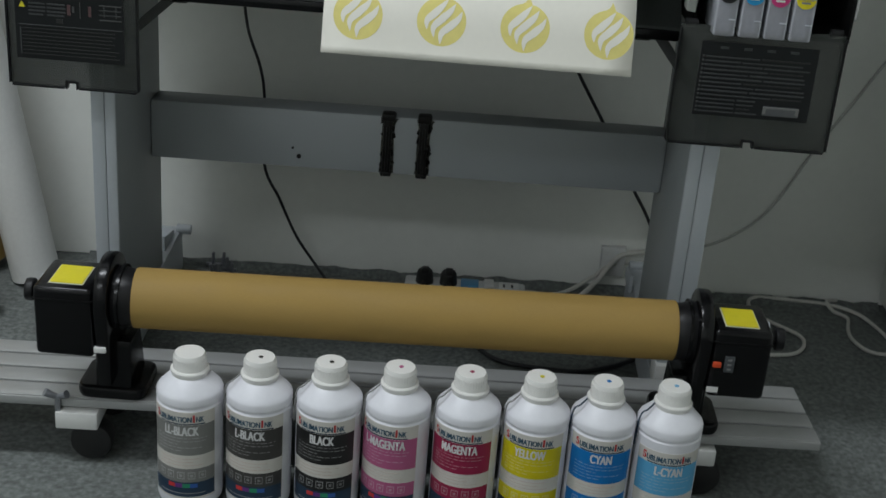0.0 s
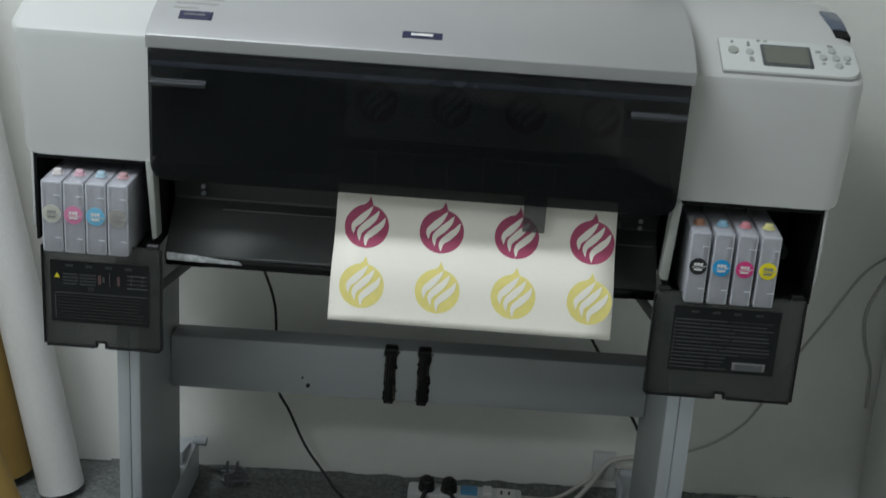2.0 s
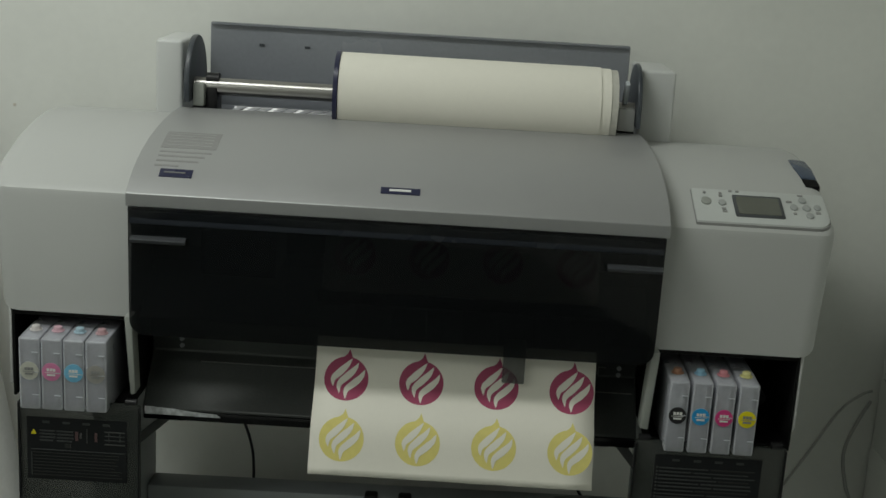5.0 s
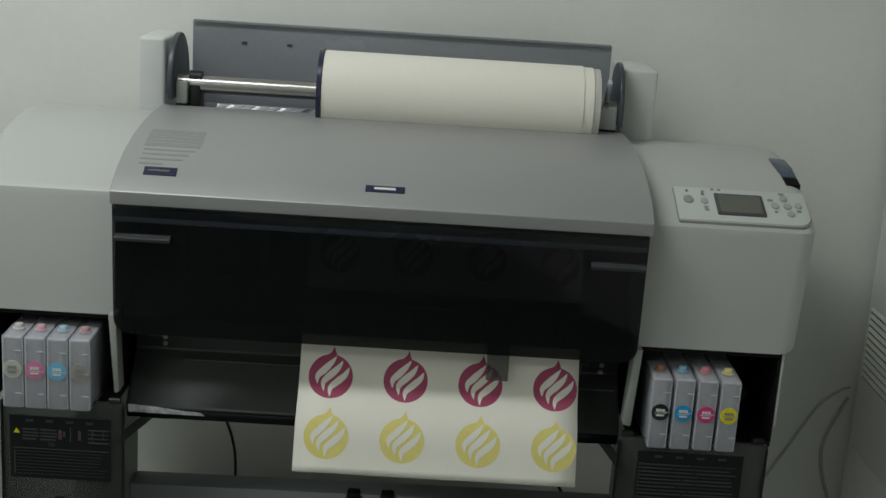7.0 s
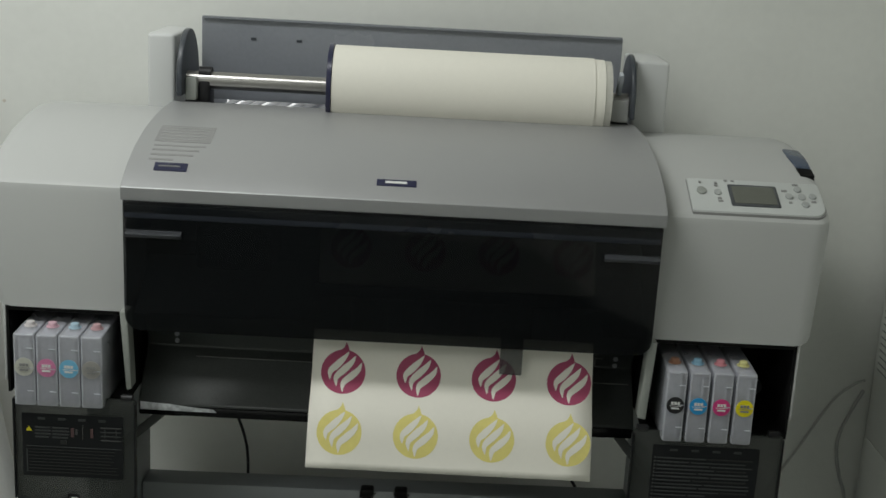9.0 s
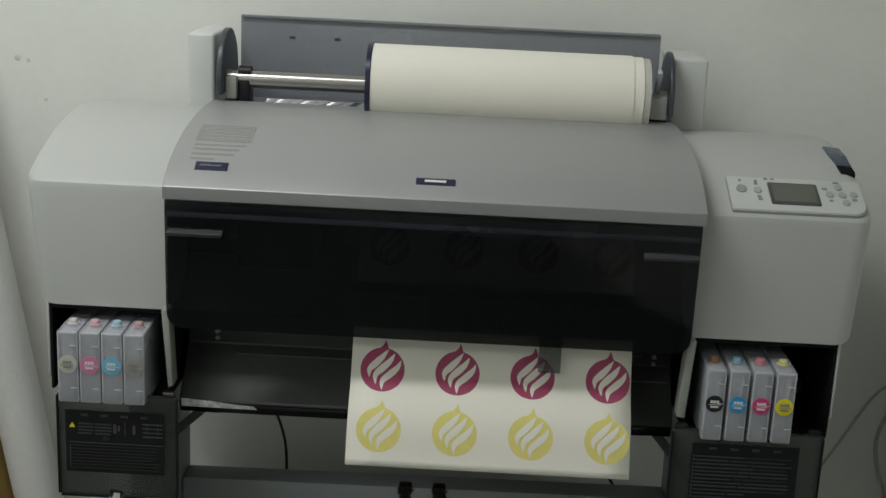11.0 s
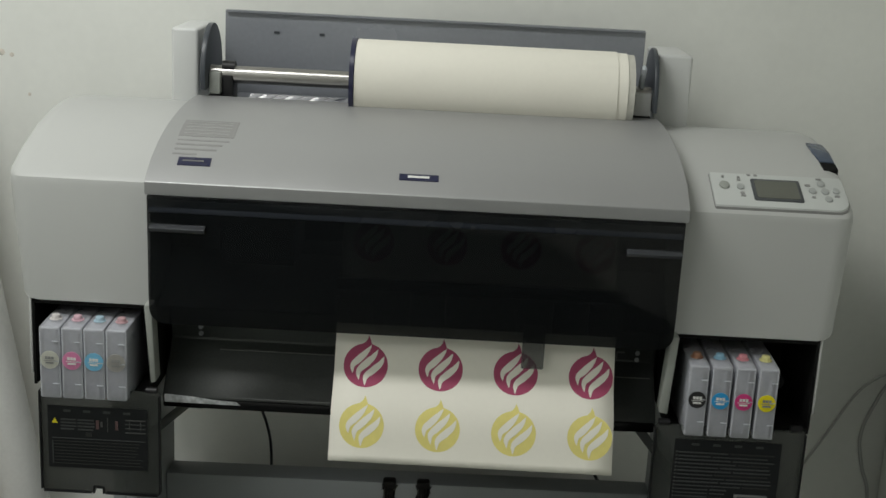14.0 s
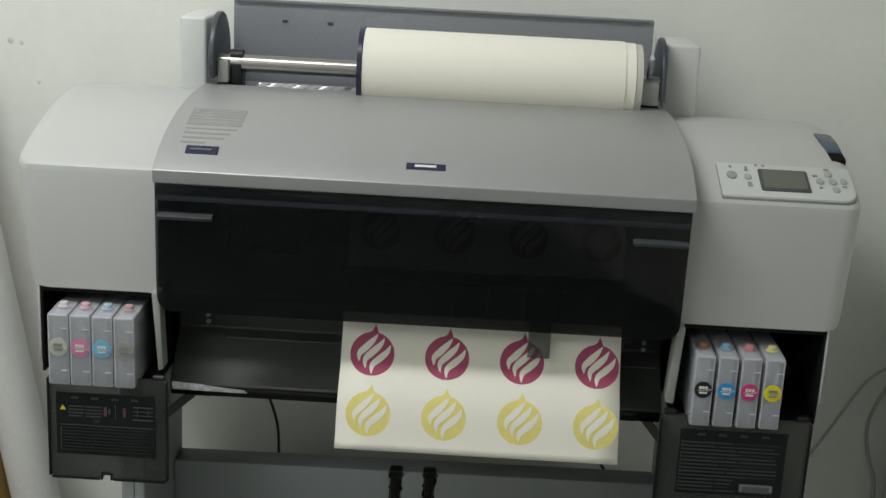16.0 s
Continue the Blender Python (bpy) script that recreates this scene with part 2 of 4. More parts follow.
def rounded(x0, x1, z0, z1, r, n=5):
    """Outline of a rectangle with rounded corners; r is one radius, or four from the low first corner round."""
    rs = r if isinstance(r, (tuple, list)) else (r, r, r, r)
    out = []
    for (cx, cz, a), q in zip(((x0, z0, 180), (x1, z0, 270), (x1, z1, 0), (x0, z1, 90)), rs):
        sx, sz = (1 if cx == x0 else -1), (1 if cz == z0 else -1)
        for i in range(n + 1):
            t = radians(a + 90 * i / n)
            out.append((cx + sx * q + q * math.cos(t), cz + sz * q + q * math.sin(t)))
    return out


def spline(points, n=10):
    """Points of a smooth line through those given."""
    ps = [Vector(p) for p in points]
    ps = [2 * ps[0] - ps[1]] + ps + [2 * ps[-1] - ps[-2]]
    out = []
    for i in range(1, len(ps) - 2):
        a, b, c, d = ps[i - 1:i + 3]
        for k in range(n):
            t = k / n
            out.append(0.5 * (2 * b + (c - a) * t + (2 * a - 5 * b + 4 * c - d) * t * t + (3 * b - a - 3 * c + d) * t ** 3))
    return out + [ps[-2]]


def sweep(points, r, seg=10):
    ps = spline(points)
    bm = bmesh.new()
    last = None
    up = Vector((0.13, 0.31, 0.94))
    for i, p in enumerate(ps):
        d = (ps[min(i + 1, len(ps) - 1)] - ps[max(i - 1, 0)]).normalized()
        a = d.cross(up).normalized()
        b = d.cross(a)
        ring = [bm.verts.new(p + r * (a * math.cos(2 * math.pi * k / seg) + b * math.sin(2 * math.pi * k / seg))) for k in range(seg)]
        if last:
            for k in range(seg):
                bm.faces.new((last[k], last[(k + 1) % seg], ring[(k + 1) % seg], ring[k]))
        else:
            bm.faces.new(ring[::-1])
        last = ring
    bm.faces.new(last)
    bmesh.ops.recalc_face_normals(bm, faces=bm.faces[:])
    return smooth(bm, 60)


def join(*bms):
    out = bms[0]
    for bm in bms[1:]:
        me = bpy.data.meshes.new("join")
        bm.to_mesh(me)
        out.from_mesh(me)
        bpy.data.meshes.remove(me)
        bm.free()
    return out


def root_place(ob):
    while ob.parent:
        ob = ob.parent
    return ob.location


def part(name, bm, mat, parent, label=""):
    """Links a bmesh, drawn in the place's metres, as one mesh under a thing or a part."""
    bmesh.ops.translate(bm, vec=-root_place(parent), verts=bm.verts)
    me = bpy.data.meshes.new(name)
    bm.to_mesh(me)
    bm.free()
    me.materials.append(mat)
    ob = new(name, me)
    ob.parent = parent
    return tagged(ob, label)


def thing(name, place, label, category, group="", kind=""):
    ob = new(name)
    ob.empty_display_size = 0.05
    ob.location = place
    return tagged(ob, label, category, group, kind)


def solid(name, bm, mat, label, category, group="", kind="", base=(0, 0, 0)):
    """A thing of one mesh."""
    bmesh.ops.translate(bm, vec=-Vector(base), verts=bm.verts)
    me = bpy.data.meshes.new(name)
    bm.to_mesh(me)
    bm.free()
    me.materials.append(mat)
    ob = new(name, me)
    ob.location = base
    return tagged(ob, label, category, group, kind)


def letters(text, size):
    """The outline of a word as a flat bmesh in x and y, centred in x, on the line y = 0."""
    cu = bpy.data.curves.new("word", "FONT")
    cu.body, cu.size, cu.align_x, cu.offset = text, size, "CENTER", size * 0.012
    ob = bpy.data.objects.new("word", cu)
    scene.collection.objects.link(ob)
    me = bpy.data.meshes.new_from_object(ob.evaluated_get(bpy.context.evaluated_depsgraph_get()))
    bm = bmesh.new()
    bm.from_mesh(me)
    bpy.data.objects.remove(ob)
    bpy.data.curves.remove(cu)
    bpy.data.meshes.remove(me)
    return bm


# ---- the room ----
def wall_y(x):
    return 0.556 + 0.038 * x


north = plate([(-2.5, wall_y(-2.5)), (1.4, wall_y(1.4)), (1.4, wall_y(1.4) + 0.15), (-2.5, wall_y(-2.5) + 0.15)], 2, 0, 2.7)
wall_n = solid("wall_north", north, WALL, "off-white painted plaster wall behind the printer", "wall", kind="structure")
for x, z, r in ((-0.782, 1.073, 0.006), (-0.764, 1.069, 0.004), (-0.735, 1.000, 0.003)):
    part("stain", rod((x, wall_y(x) - 0.0006, z), (x, wall_y(x) + 0.001, z), r, seg=11), WALLSTAIN, wall_n, "small brown spot")
solid("wall_east", box(1.25, 1.4, -3.8, wall_y(1.25) - 0.002, 0, 2.7), WALL, "off-white painted side wall", "wall", kind="structure")
solid("wall_west", box(-2.55, -2.4, -3.8, wall_y(-2.5) - 0.002, 0, 2.7), WALL, "off-white painted wall", "wall", kind="structure")
solid("wall_south", box(-2.4, 1.25, -3.95, -3.8, 0, 2.7), WALL, "off-white painted wall", "wall", kind="structure")
solid("ceiling", box(-2.6, 1.45, -4.0, 0.8, 2.7, 2.82), CEIL, "white painted ceiling", "ceiling", kind="structure")


def carpet():
    bm = bmesh.new()
    bmesh.ops.create_grid(bm, x_segments=90, y_segments=100, size=0.5)
    bmesh.ops.scale(bm, vec=(4.1, 4.9, 1), verts=bm.verts)
    bmesh.ops.translate(bm, vec=(-0.55, -1.55, 0), verts=bm.verts)
    for v in bm.verts:
        v.co.z = -0.002 + 0.002 * noise.noise(v.co * 9)
    return smooth(bm)


solid("floor", carpet(), CARPET, "mottled grey carpet floor", "floor", kind="structure")


def torn_edge():
    """The carpet's cut edge, turned up a little along the wall."""
    bm = bmesh.new()
    last = None
    for i in range(160):
        x = -0.62 + i * 0.0095
        h = 0.008 + 0.006 * noise.noise(Vector((x * 22, 0, 0))) + 0.003 * noise.noise(Vector((x * 80, 3, 0)))
        y = wall_y(x) - 0.004
        row = [bm.verts.new((x, y - 0.03, -0.006)), bm.verts.new((x, y - 0.006, h * 0.6)), bm.verts.new((x, y - 0.003, max(h, 0.004))), bm.verts.new((x, y, 0.0))]
        if last:
            for a in range(3):
                bm.faces.new((last[a], row[a], row[a + 1], last[a + 1]))
        last = row
    return smooth(bm)


solid("trim", torn_edge(), CARPET, "uneven cut carpet edge along the wall", "carpet edge", kind="structure")

# ---- the printer ----
printer = thing("large_format_printer", (0, 0.2, 0.60), "pale grey large format inkjet printer with a silver lid, printing", "printer")

TOP = [(0.026, 0.782), (0.026, 0.954), (0.0285, 0.963), (0.036, 0.970), (0.10, 0.998), (0.17, 1.020), (0.24, 1.033), (0.29, 1.037), (0.34, 1.034), (0.42, 1.015), (0.46, 0.99), (0.46, 0.64), (0.43, 0.63), (0.24, 0.63), (0.24, 0.782)]


def side_shell(x0, x1, outer):
    """One end of the body: lower front panel and rounded outer edge."""
    bm = bmesh.new()
    s = 1 if x1 == outer else -1
    k = len(TOP)
    rings = []
    inner = x0 if s > 0 else x1
    r = 0.028
    steps = [(inner, 0.0)] + [(outer - s * r * (1 - math.sin(radians(a))), r * (1 - math.cos(radians(a)))) for a in (0, 22, 45, 67, 90)]
    for x, inset in steps:
        ring = []
        for y, z in TOP:
            dy, dz = (0, 0)
            if y < 0.05:
                dy, dz = inset, inset * 0.55 if z < 0.79 else 0
            elif z > 0.992:
                dz = -inset * 0.45
            elif y > 0.4:
                dy = -inset
            taper = (0.97 - z) * (0.045 if s > 0 else 0.078) if z < 0.97 else 0
            ring.append(bm.verts.new((x - (s * taper if x != inner else 0), y + dy, z + dz)))
        rings.append(ring)
    for a, b in zip(rings, rings[1:]):
        for i in range(k):
            bm.faces.new((a[i], b[i], b[(i + 1) % k], a[(i + 1) % k]))
    bm.faces.new(rings[0])
    bm.faces.new(rings[-1][::-1])
    bmesh.ops.recalc_face_normals(bm, faces=bm.faces[:])
    return smooth(bm, 28)


left = part("end_cover", side_shell(-0.605, -0.398, -0.605), BODY, printer, "pale grey end cover with a rounded edge")
right = part("end_cover", side_shell(0.360, 0.602, 0.602), BODY, printer, "pale grey end cover carrying the control panel")
# ink bays: floor, roof, back and cheeks in black
for x0, x1, zf in ((-0.573, -0.398, 0.649), (0.360, 0.572, 0.644)):
    bay = part("ink_bay", box(x0, x1, 0.215, 0.235, zf - 0.008, 0.781), CAVITY, printer, "black open ink bay")
    part("bay_base", box(x0 + (0.014 if x0 < 0 else 0), x1 - 0.0005, 0.03, 0.2145, zf - 0.008, zf), CAVITY, bay)
    part("bay_roof", box(x0, x1, 0.03, 0.2145, 0.775, 0.781), CAVITY, bay)
    part("bay_side", box(x0, x0 + 0.004, 0.03, 0.2145, zf + 0.0005, 0.7745), CAVITY, bay)
    part("bay_side", box(x1 - 0.004, x1, 0.03, 0.2145, zf + 0.0005, 0.7745), CAVITY, bay)
part("cheek", prism([(0.03, 0.79), (0.03, 0.668), (0.06, 0.655), (0.24, 0.655), (0.24, 0.79)], -0.5775, -0.5735, 0.001), BODY, printer)
part("cheek", prism([(0.03, 0.79), (0.03, 0.668), (0.06, 0.655), (0.24, 0.655), (0.24, 0.79)], 0.5725, 0.5765, 0.001), BODY, printer)
part("trim_post", plate([(-0.402, 0.79), (-0.391, 0.79), (-0.3855, 0.674), (-0.393, 0.672)], 1, 0.0, 0.03, 0.002), TRIM, printer, "narrow pale trim beside the ink bay")
part("trim_post", plate([(0.352, 0.785), (0.364, 0.785), (0.357, 0.667), (0.345, 0.669)], 1, 0.0, 0.03, 0.002), TRIM, printer, "narrow pale trim beside the ink bay")

# silver lid
lid_top = [(-0.0205, 0.957), (-0.0212, 0.965), (-0.0215, 0.9755), (-0.006, 0.9865), (0.02, 1.002), (0.06, 1.019), (0.11, 1.034), (0.17, 1.0455), (0.22, 1.0515), (0.275, 1.0538)]
lid = prism(lid_top + [(0.28, 1.0488), (0.22, 1.0445), (0.11, 1.026), (0.02, 0.993), (-0.004, 0.98), (-0.012, 0.958)], -0.394, 0.357, 0.0012)
for v in lid.verts:
    k = max(0.0, v.co.y) / 0.28
    v.co.x += (0.011 if v.co.x < 0 else -0.013) * k ** 1.6
lid_part = part("lid", smooth(lid, 12), SILVER, printer, "silver curved lid")

for x0, x1 in ((-0.3975, -0.381), (0.342, 0.3595)):
    part("cover_shoulder", prism([(0.08, 0.96), (0.08, 0.9885), (0.17, 1.019), (0.24, 1.032), (0.29, 1.036), (0.34, 1.033), (0.34, 0.96)], x0, x1), BODY, printer)


def on_lid(y):
    ys = [p[0] for p in lid_top[3:]]
    zs = [p[1] for p in lid_top[3:]]
    return float(np.interp(y, ys, zs))


def lid_patch(x0, x1, y0, y1, lift):
    bm = bmesh.new()
    n = 6
    rows = [[bm.verts.new((x, y0 + (y1 - y0) * i / n, on_lid(y0 + (y1 - y0) * i / n) + lift)) for x in (x0, x1)] for i in range(n + 1)]
    for a, b in zip(rows, rows[1:]):
        bm.faces.new((a[0], a[1], b[1], b[0]))
    ex = bmesh.ops.extrude_face_region(bm, geom=bm.faces[:])
    bmesh.ops.translate(bm, vec=(0, 0, -lift), verts=[v for v in ex["geom"] if isinstance(v, bmesh.types.BMVert)])
    bmesh.ops.recalc_face_normals(bm, faces=bm.faces[:])
    return bm


part("logo_badge", lid_patch(-0.045, 0.010, 0.002, 0.0125, 0.0012), NAVY, lid_part, "small navy badge")
part("badge_mark", lid_patch(-0.033, -0.003, 0.0058, 0.0092, 0.0018), WHITEP, lid_part)
part("model_badge", lid_patch(-0.355, -0.309, 0.008, 0.0225, 0.0012), NAVY, lid_part, "small dark badge with a pale swoosh")
part("badge_mark", lid_patch(-0.349, -0.319, 0.0145, 0.0165, 0.0018), PRINTG, lid_part)
part("printed_block", lid_patch(-0.368, -0.288, 0.076, 0.130, 0.0005), STAMP, lid_part, "grey printed notice")
for k in range(5):
    part("printed_line", lid_patch(-0.362, -0.296, 0.0835 + 0.0095 * k, 0.0855 + 0.0095 * k, 0.0009), SILVER, lid_part)
for k, ln in enumerate((0.074, 0.066, 0.060, 0.034)):
    part("printed_line", lid_patch(-0.366, -0.366 + ln, 0.063 - 0.0112 * k, 0.0665 - 0.0112 * k, 0.0005), STAMP, lid_part)

# dark front window, bent in the middle, with round lower corners
win_out = rounded(-0.391, 0.353, 0.767, 0.957, (0.022, 0.022, 0.002, 0.002))
win = plate(win_out, 1, -0.017, -0.012, 0.001)
bmesh.ops.bisect_plane(win, geom=win.verts[:] + win.edges[:] + win.faces[:], plane_co=(0, 0, 0.84), plane_no=(0, 0, 1))
bmesh.ops.bisect_plane(win, geom=win.verts[:] + win.edges[:] + win.faces[:], plane_co=(0, 0, 0.81), plane_no=(0, 0, 1))
for v in win.verts:
    v.co.y += max(0, 0.84 - v.co.z) ** 2 * 1.5 - 0.004 * (1 if v.co.z > 0.93 else 0)
window = part("front_window", win, WINDOW, printer, "glossy smoked black front window")
# lighter and bluer than the window, to imitate a reflection along the top
part("window_ledge", box(-0.390, 0.352, -0.0205, -0.0165, 0.932, 0.952, 0.002), LEDGE, window, "black glossy ledge with its bluish reflection put into the colour")
for x0, x1 in ((-0.386, -0.309), (0.274, 0.351)):
    part("grip", prism([(-0.018, 0.905), (-0.031, 0.908), (-0.033, 0.913), (-0.018, 0.917)], x0, x1, 0.0012), GRIP, window, "slim glossy grip")

# inner works behind and below the window
part("chassis", prism([(0.135, 0.735), (0.15, 0.83), (0.15, 0.86), (0.24, 0.90), (0.24, 1.03), (0.44, 1.02), (0.44, 0.635), (0.135, 0.635)], -0.397, 0.359), CAVITY, printer)
part("platen", prism([(0.052, 0.772), (0.146, 0.832), (0.146, 0.838), (0.048, 0.776)], -0.392, 0.355), BLACK, printer)
part("head_rail", box(-0.39, 0.353, 0.07, 0.10, 0.925, 0.94, 0.002), BLACK, printer)
carriage = part("print_carriage", box(-0.30, -0.19, 0.03, 0.14, 0.85, 0.92, 0.006), BLACK, printer, "black print carriage behind the window")
for i in range(8):
    x = -0.125 + i * 0.0515
    part("pinch_lever", box(x, x + 0.0505, 0.016, 0.03, 0.774, 0.822, 0.002), TRAY, printer)
part("guide_bar", box(-0.13, 0.29, 0.022, 0.030, 0.823, 0.8405, 0.002), BLACK, printer)
part("lever_knob", rod((-0.127, 0.010, 0.813), (-0.127, 0.0155, 0.813), 0.0045, seg=14), DEBRIS, printer)
part("paper_guide", plate(rounded(0.1415, 0.1735, 0.724, 0.79, 0.002), 1, 0.004, 0.007), GUIDE, printer, "smoked clear paper guide")

# sloping paper tray below
tray_bm = prism([(0.112, 0.771), (0.128, 0.700), (0.060, 0.630), (0.062, 0.620), (0.075, 0.617), (0.1335, 0.63), (0.1335, 0.771)], -0.391, 0.352, 0.003)
tray = part("paper_tray", tray_bm, TRAY, printer, "black sloping paper tray")
for x0, x1, z in ((-0.314, -0.10, 0.6876), (0.288, 0.345, 0.680)):
    y = 0.060 + (z - 0.630) * 0.971 - 0.0012
    part("guide_line", box(x0, x1, y - 0.0004, y + 0.001, z, z + 0.0014), PRINTG, tray)
for x, z in ((-0.345, 0.7205), (-0.345, 0.709), (0.325, 0.715), (0.325, 0.7035)):
    y = 0.128 - (z - 0.700) * 0.225
    part("screw", rod((x, y - 0.003, z), (x, y + 0.003, z), 0.0035, seg=12), DEBRIS, tray)
part("tape_strip", plate([(-0.386, 0.622), (-0.272, 0.6215), (-0.278, 0.6262), (-0.315, 0.6285), (-0.34, 0.6315), (-0.386, 0.634)], 1, 0.0555, 0.0568), TAPE, tray, "scuffed clear tape on the tray edge")
part("guide_line", box(0.293, 0.2945, 0.1215, 0.127, 0.703, 0.716), PRINTG, tray)
part("guide_line", box(0.2947, 0.305, 0.1215, 0.127, 0.7145, 0.716), PRINTG, tray)
# struts coloured darker than the stand, as steel in shade
for pts in ([(-0.336, 0.618), (-0.356, 0.618), (-0.436, 0.544), (-0.436, 0.526)], [(0.312, 0.618), (0.331, 0.618), (0.396, 0.536), (0.396, 0.516)]):
    part("strut", join(plate(pts, 1, 0.090, 0.094, 0.001), plate([pts[0], ((pts[0][0] * 3 + pts[1][0]) / 4, pts[0][1]), (pts[3][0], pts[3][1] + 0.005), pts[3]], 1, 0.0942, 0.112, 0.001)), BRACKET, printer, "angle bracket under the tray, darkened for the shade there")
part("tray_lip", box(-0.389, 0.350, 0.0572, 0.0640, 0.6125, 0.6275, 0.003), BLACKGLOSS, tray, "black rounded front lip")
for x in (-0.34, 0.30):
    part("tray_foot", box(x - 0.013, x + 0.013, 0.064, 0.09, 0.609, 0.619, 0.003), BLACK, tray)


# drop-down flaps of the ink bays
def ink_flap(x0, x1, z0, z1, notch, label_box, warn):
    outline = rounded(x0, x1, z0, z1, 0.005, 3)
    out = []
    for i, p in enumerate(outline):
        out.append(p)
        if i == 3:
            out += [(notch - 0.006, z0), (notch - 0.005, z0 + 0.008), (notch + 0.005, z0 + 0.008), (notch + 0.006, z0)]
    flap = part("ink_flap", plate(out, 1, -0.004, 0.0015, 0.0008), SMOKE, printer, "smoked translucent drop-down flap")
    for a0, a1, b0, b1 in ((x0, x1, z0, z0 + 0.0022), (x0, x0 + 0.0022, z0, z1), (x1 - 0.0022, x1, z0, z1)):
        if b1 - b0 < 0.01:
            part("flap_rim", box(a0 + 0.004, notch - 0.01, -0.009, -0.004, b0, b1), BLACK, flap)
            part("flap_rim", box(notch + 0.01, a1 - 0.004, -0.009, -0.004, b0, b1), BLACK, flap)
        else:
            part("flap_rim", box(a0, a1, -0.009, -0.004, b0 + 0.004, b1 - 0.004), BLACK, flap)
    for a0, a1, b0, b1 in ((notch - 0.0085, notch - 0.006, z0, z0 + 0.012), (notch + 0.006, notch + 0.0085, z0, z0 + 0.010), (notch - 0.0058, notch + 0.0058, z0 + 0.0082, z0 + 0.0112)):
        part("notch_rim", box(a0, a1, -0.008, -0.0045, b0, b1), BLACK, flap)
    lx0, lx1, lz0, lz1 = label_box
    part("notice", box(lx0, lx1, -0.0056, -0.0046, lz0, lz1), STICK, flap, "black instruction label with pale lines")
    for hx in (x0 + 0.014, x1 - 0.014):
        part("hinge", rod((hx - 0.008, 0.002, z1 + 0.001), (hx + 0.008, 0.002, z1 + 0.001), 0.006, seg=14), BLACK, flap)

    def bar(a, b, z, h, mat=FLAPINK):
        part("printed_bar", box(a, b, -0.0068, -0.0061, z, z + h), mat, flap)
    w = lx1 - lx0
    for i in range(4):
        bar(lx0 + w * (0.16 + 0.2 * i), lx0 + w * (0.23 + 0.2 * i), lz1 - 0.009, 0.0035, FINE)
    rng = random.Random(5 if warn else 9)
    if warn:
        bm = bmesh.new()
        bm.faces.new([bm.verts.new((lx0 + w * 0.04 + dx, -0.0066, lz1 - 0.027 + dz)) for dx, dz in ((0, 0), (0.009, 0), (0.0045, 0.008))])
        part("warning_mark", bm, LABELY, flap)
        for r in range(4):
            bar(lx0 + w * 0.13, lx0 + w * (0.26 + 0.03 * rng.random()), lz1 - 0.022 - 0.005 * r, 0.0022, FINE)
            bar(lx0 + w * 0.30, lx0 + w * (0.44 + 0.03 * rng.random()), lz1 - 0.022 - 0.005 * r, 0.0022, FINE)
        bar(lx0 + w * 0.38, lx0 + w * 0.44, lz1 - 0.046, 0.006, FAINT)
        bar(lx0 + w * 0.485, lx0 + w * 0.515, lz1 - 0.034, 0.014, PINKINK)
        bar(lx0 + w * 0.53, lx0 + w * 0.55, lz1 - 0.030, 0.008)
        bar(lx0 + w * 0.68, lx0 + w * 0.705, lz1 - 0.034, 0.014, PINKINK)
        bar(lx0 + w * 0.60, lx0 + w * 0.605, lz1 - 0.037, 0.022)
        for r in range(4):
            bar(lx0 + w * 0.78, lx0 + w * 0.98, lz1 - 0.038 + 0.0065 * r, 0.0016, FLAPINK if r in (0, 3) else FINE)
        bar(lx0 + w * 0.82, lx0 + w * 0.825, lz1 - 0.0335, 0.0155)
        bar(lx0 + w * 0.93, lx0 + w * 0.935, lz1 - 0.0335, 0.0155)
        bar(lx0 + w * 0.04, lx0 + w * 0.98, lz0 + 0.046, 0.0012, FINE)
        bar(lx0 + w * 0.04, lx0 + w * 0.05, lz0 + 0.006, 0.036, FINE)
        for r in range(8):
            bar(lx0 + w * 0.06, lx0 + w * (0.86 + 0.1 * rng.random()), lz0 + 0.006 + 0.005 * r, 0.0012, FAINT)
    else:
        n = 14
        for r in range(n):
            z = lz1 - 0.021 - (lz1 - lz0 - 0.026) * r / (n - 1)
            end = 0.95 if r < 10 else 0.56
            x = lx0 + w * 0.045
            bar(x - 0.004, x - 0.0018, z, 0.0026)
            cut = x + w * (0.3 + 0.35 * rng.random()) if r < 10 else lx0 + w * 0.35
            bar(x, cut, z, 0.0016 + 0.0008 * rng.random(), FINE)
            bar(cut + 0.003, lx0 + w * end - 0.012 * rng.random(), z, 0.0016 + 0.0006 * rng.random(), FINE if r % 3 else FAINT)
        ta, tb, tz = lx0 + w * 0.60, lx0 + w * 0.91, lz0 + 0.006
        part("clear_tab", box(ta, tb, -0.0085, -0.0062, tz, tz + 0.013, 0.0005), TAB, flap)
        for a, b, c, d in ((ta, tb, tz + 0.0105, tz + 0.0125), (ta, ta + 0.004, tz + 0.003, tz + 0.0102), (tb - 0.004, tb, tz + 0.003, tz + 0.0102)):
            part("tab_edge", box(a, b, -0.0098, -0.0091, c, d), PRINTG, flap)
    return flap


ink_flap(-0.555, -0.378, 0.496, 0.658, -0.470, (-0.543, -0.397, 0.535, 0.632), True)
ink_flap(0.340, 0.559, 0.490, 0.653, 0.452, (0.371, 0.526, 0.532, 0.633), False)

# control panel on the right end cover
PANEL = material("control_panel_plastic", (0.52, 0.54, 0.525), 0.42, var=0.02)


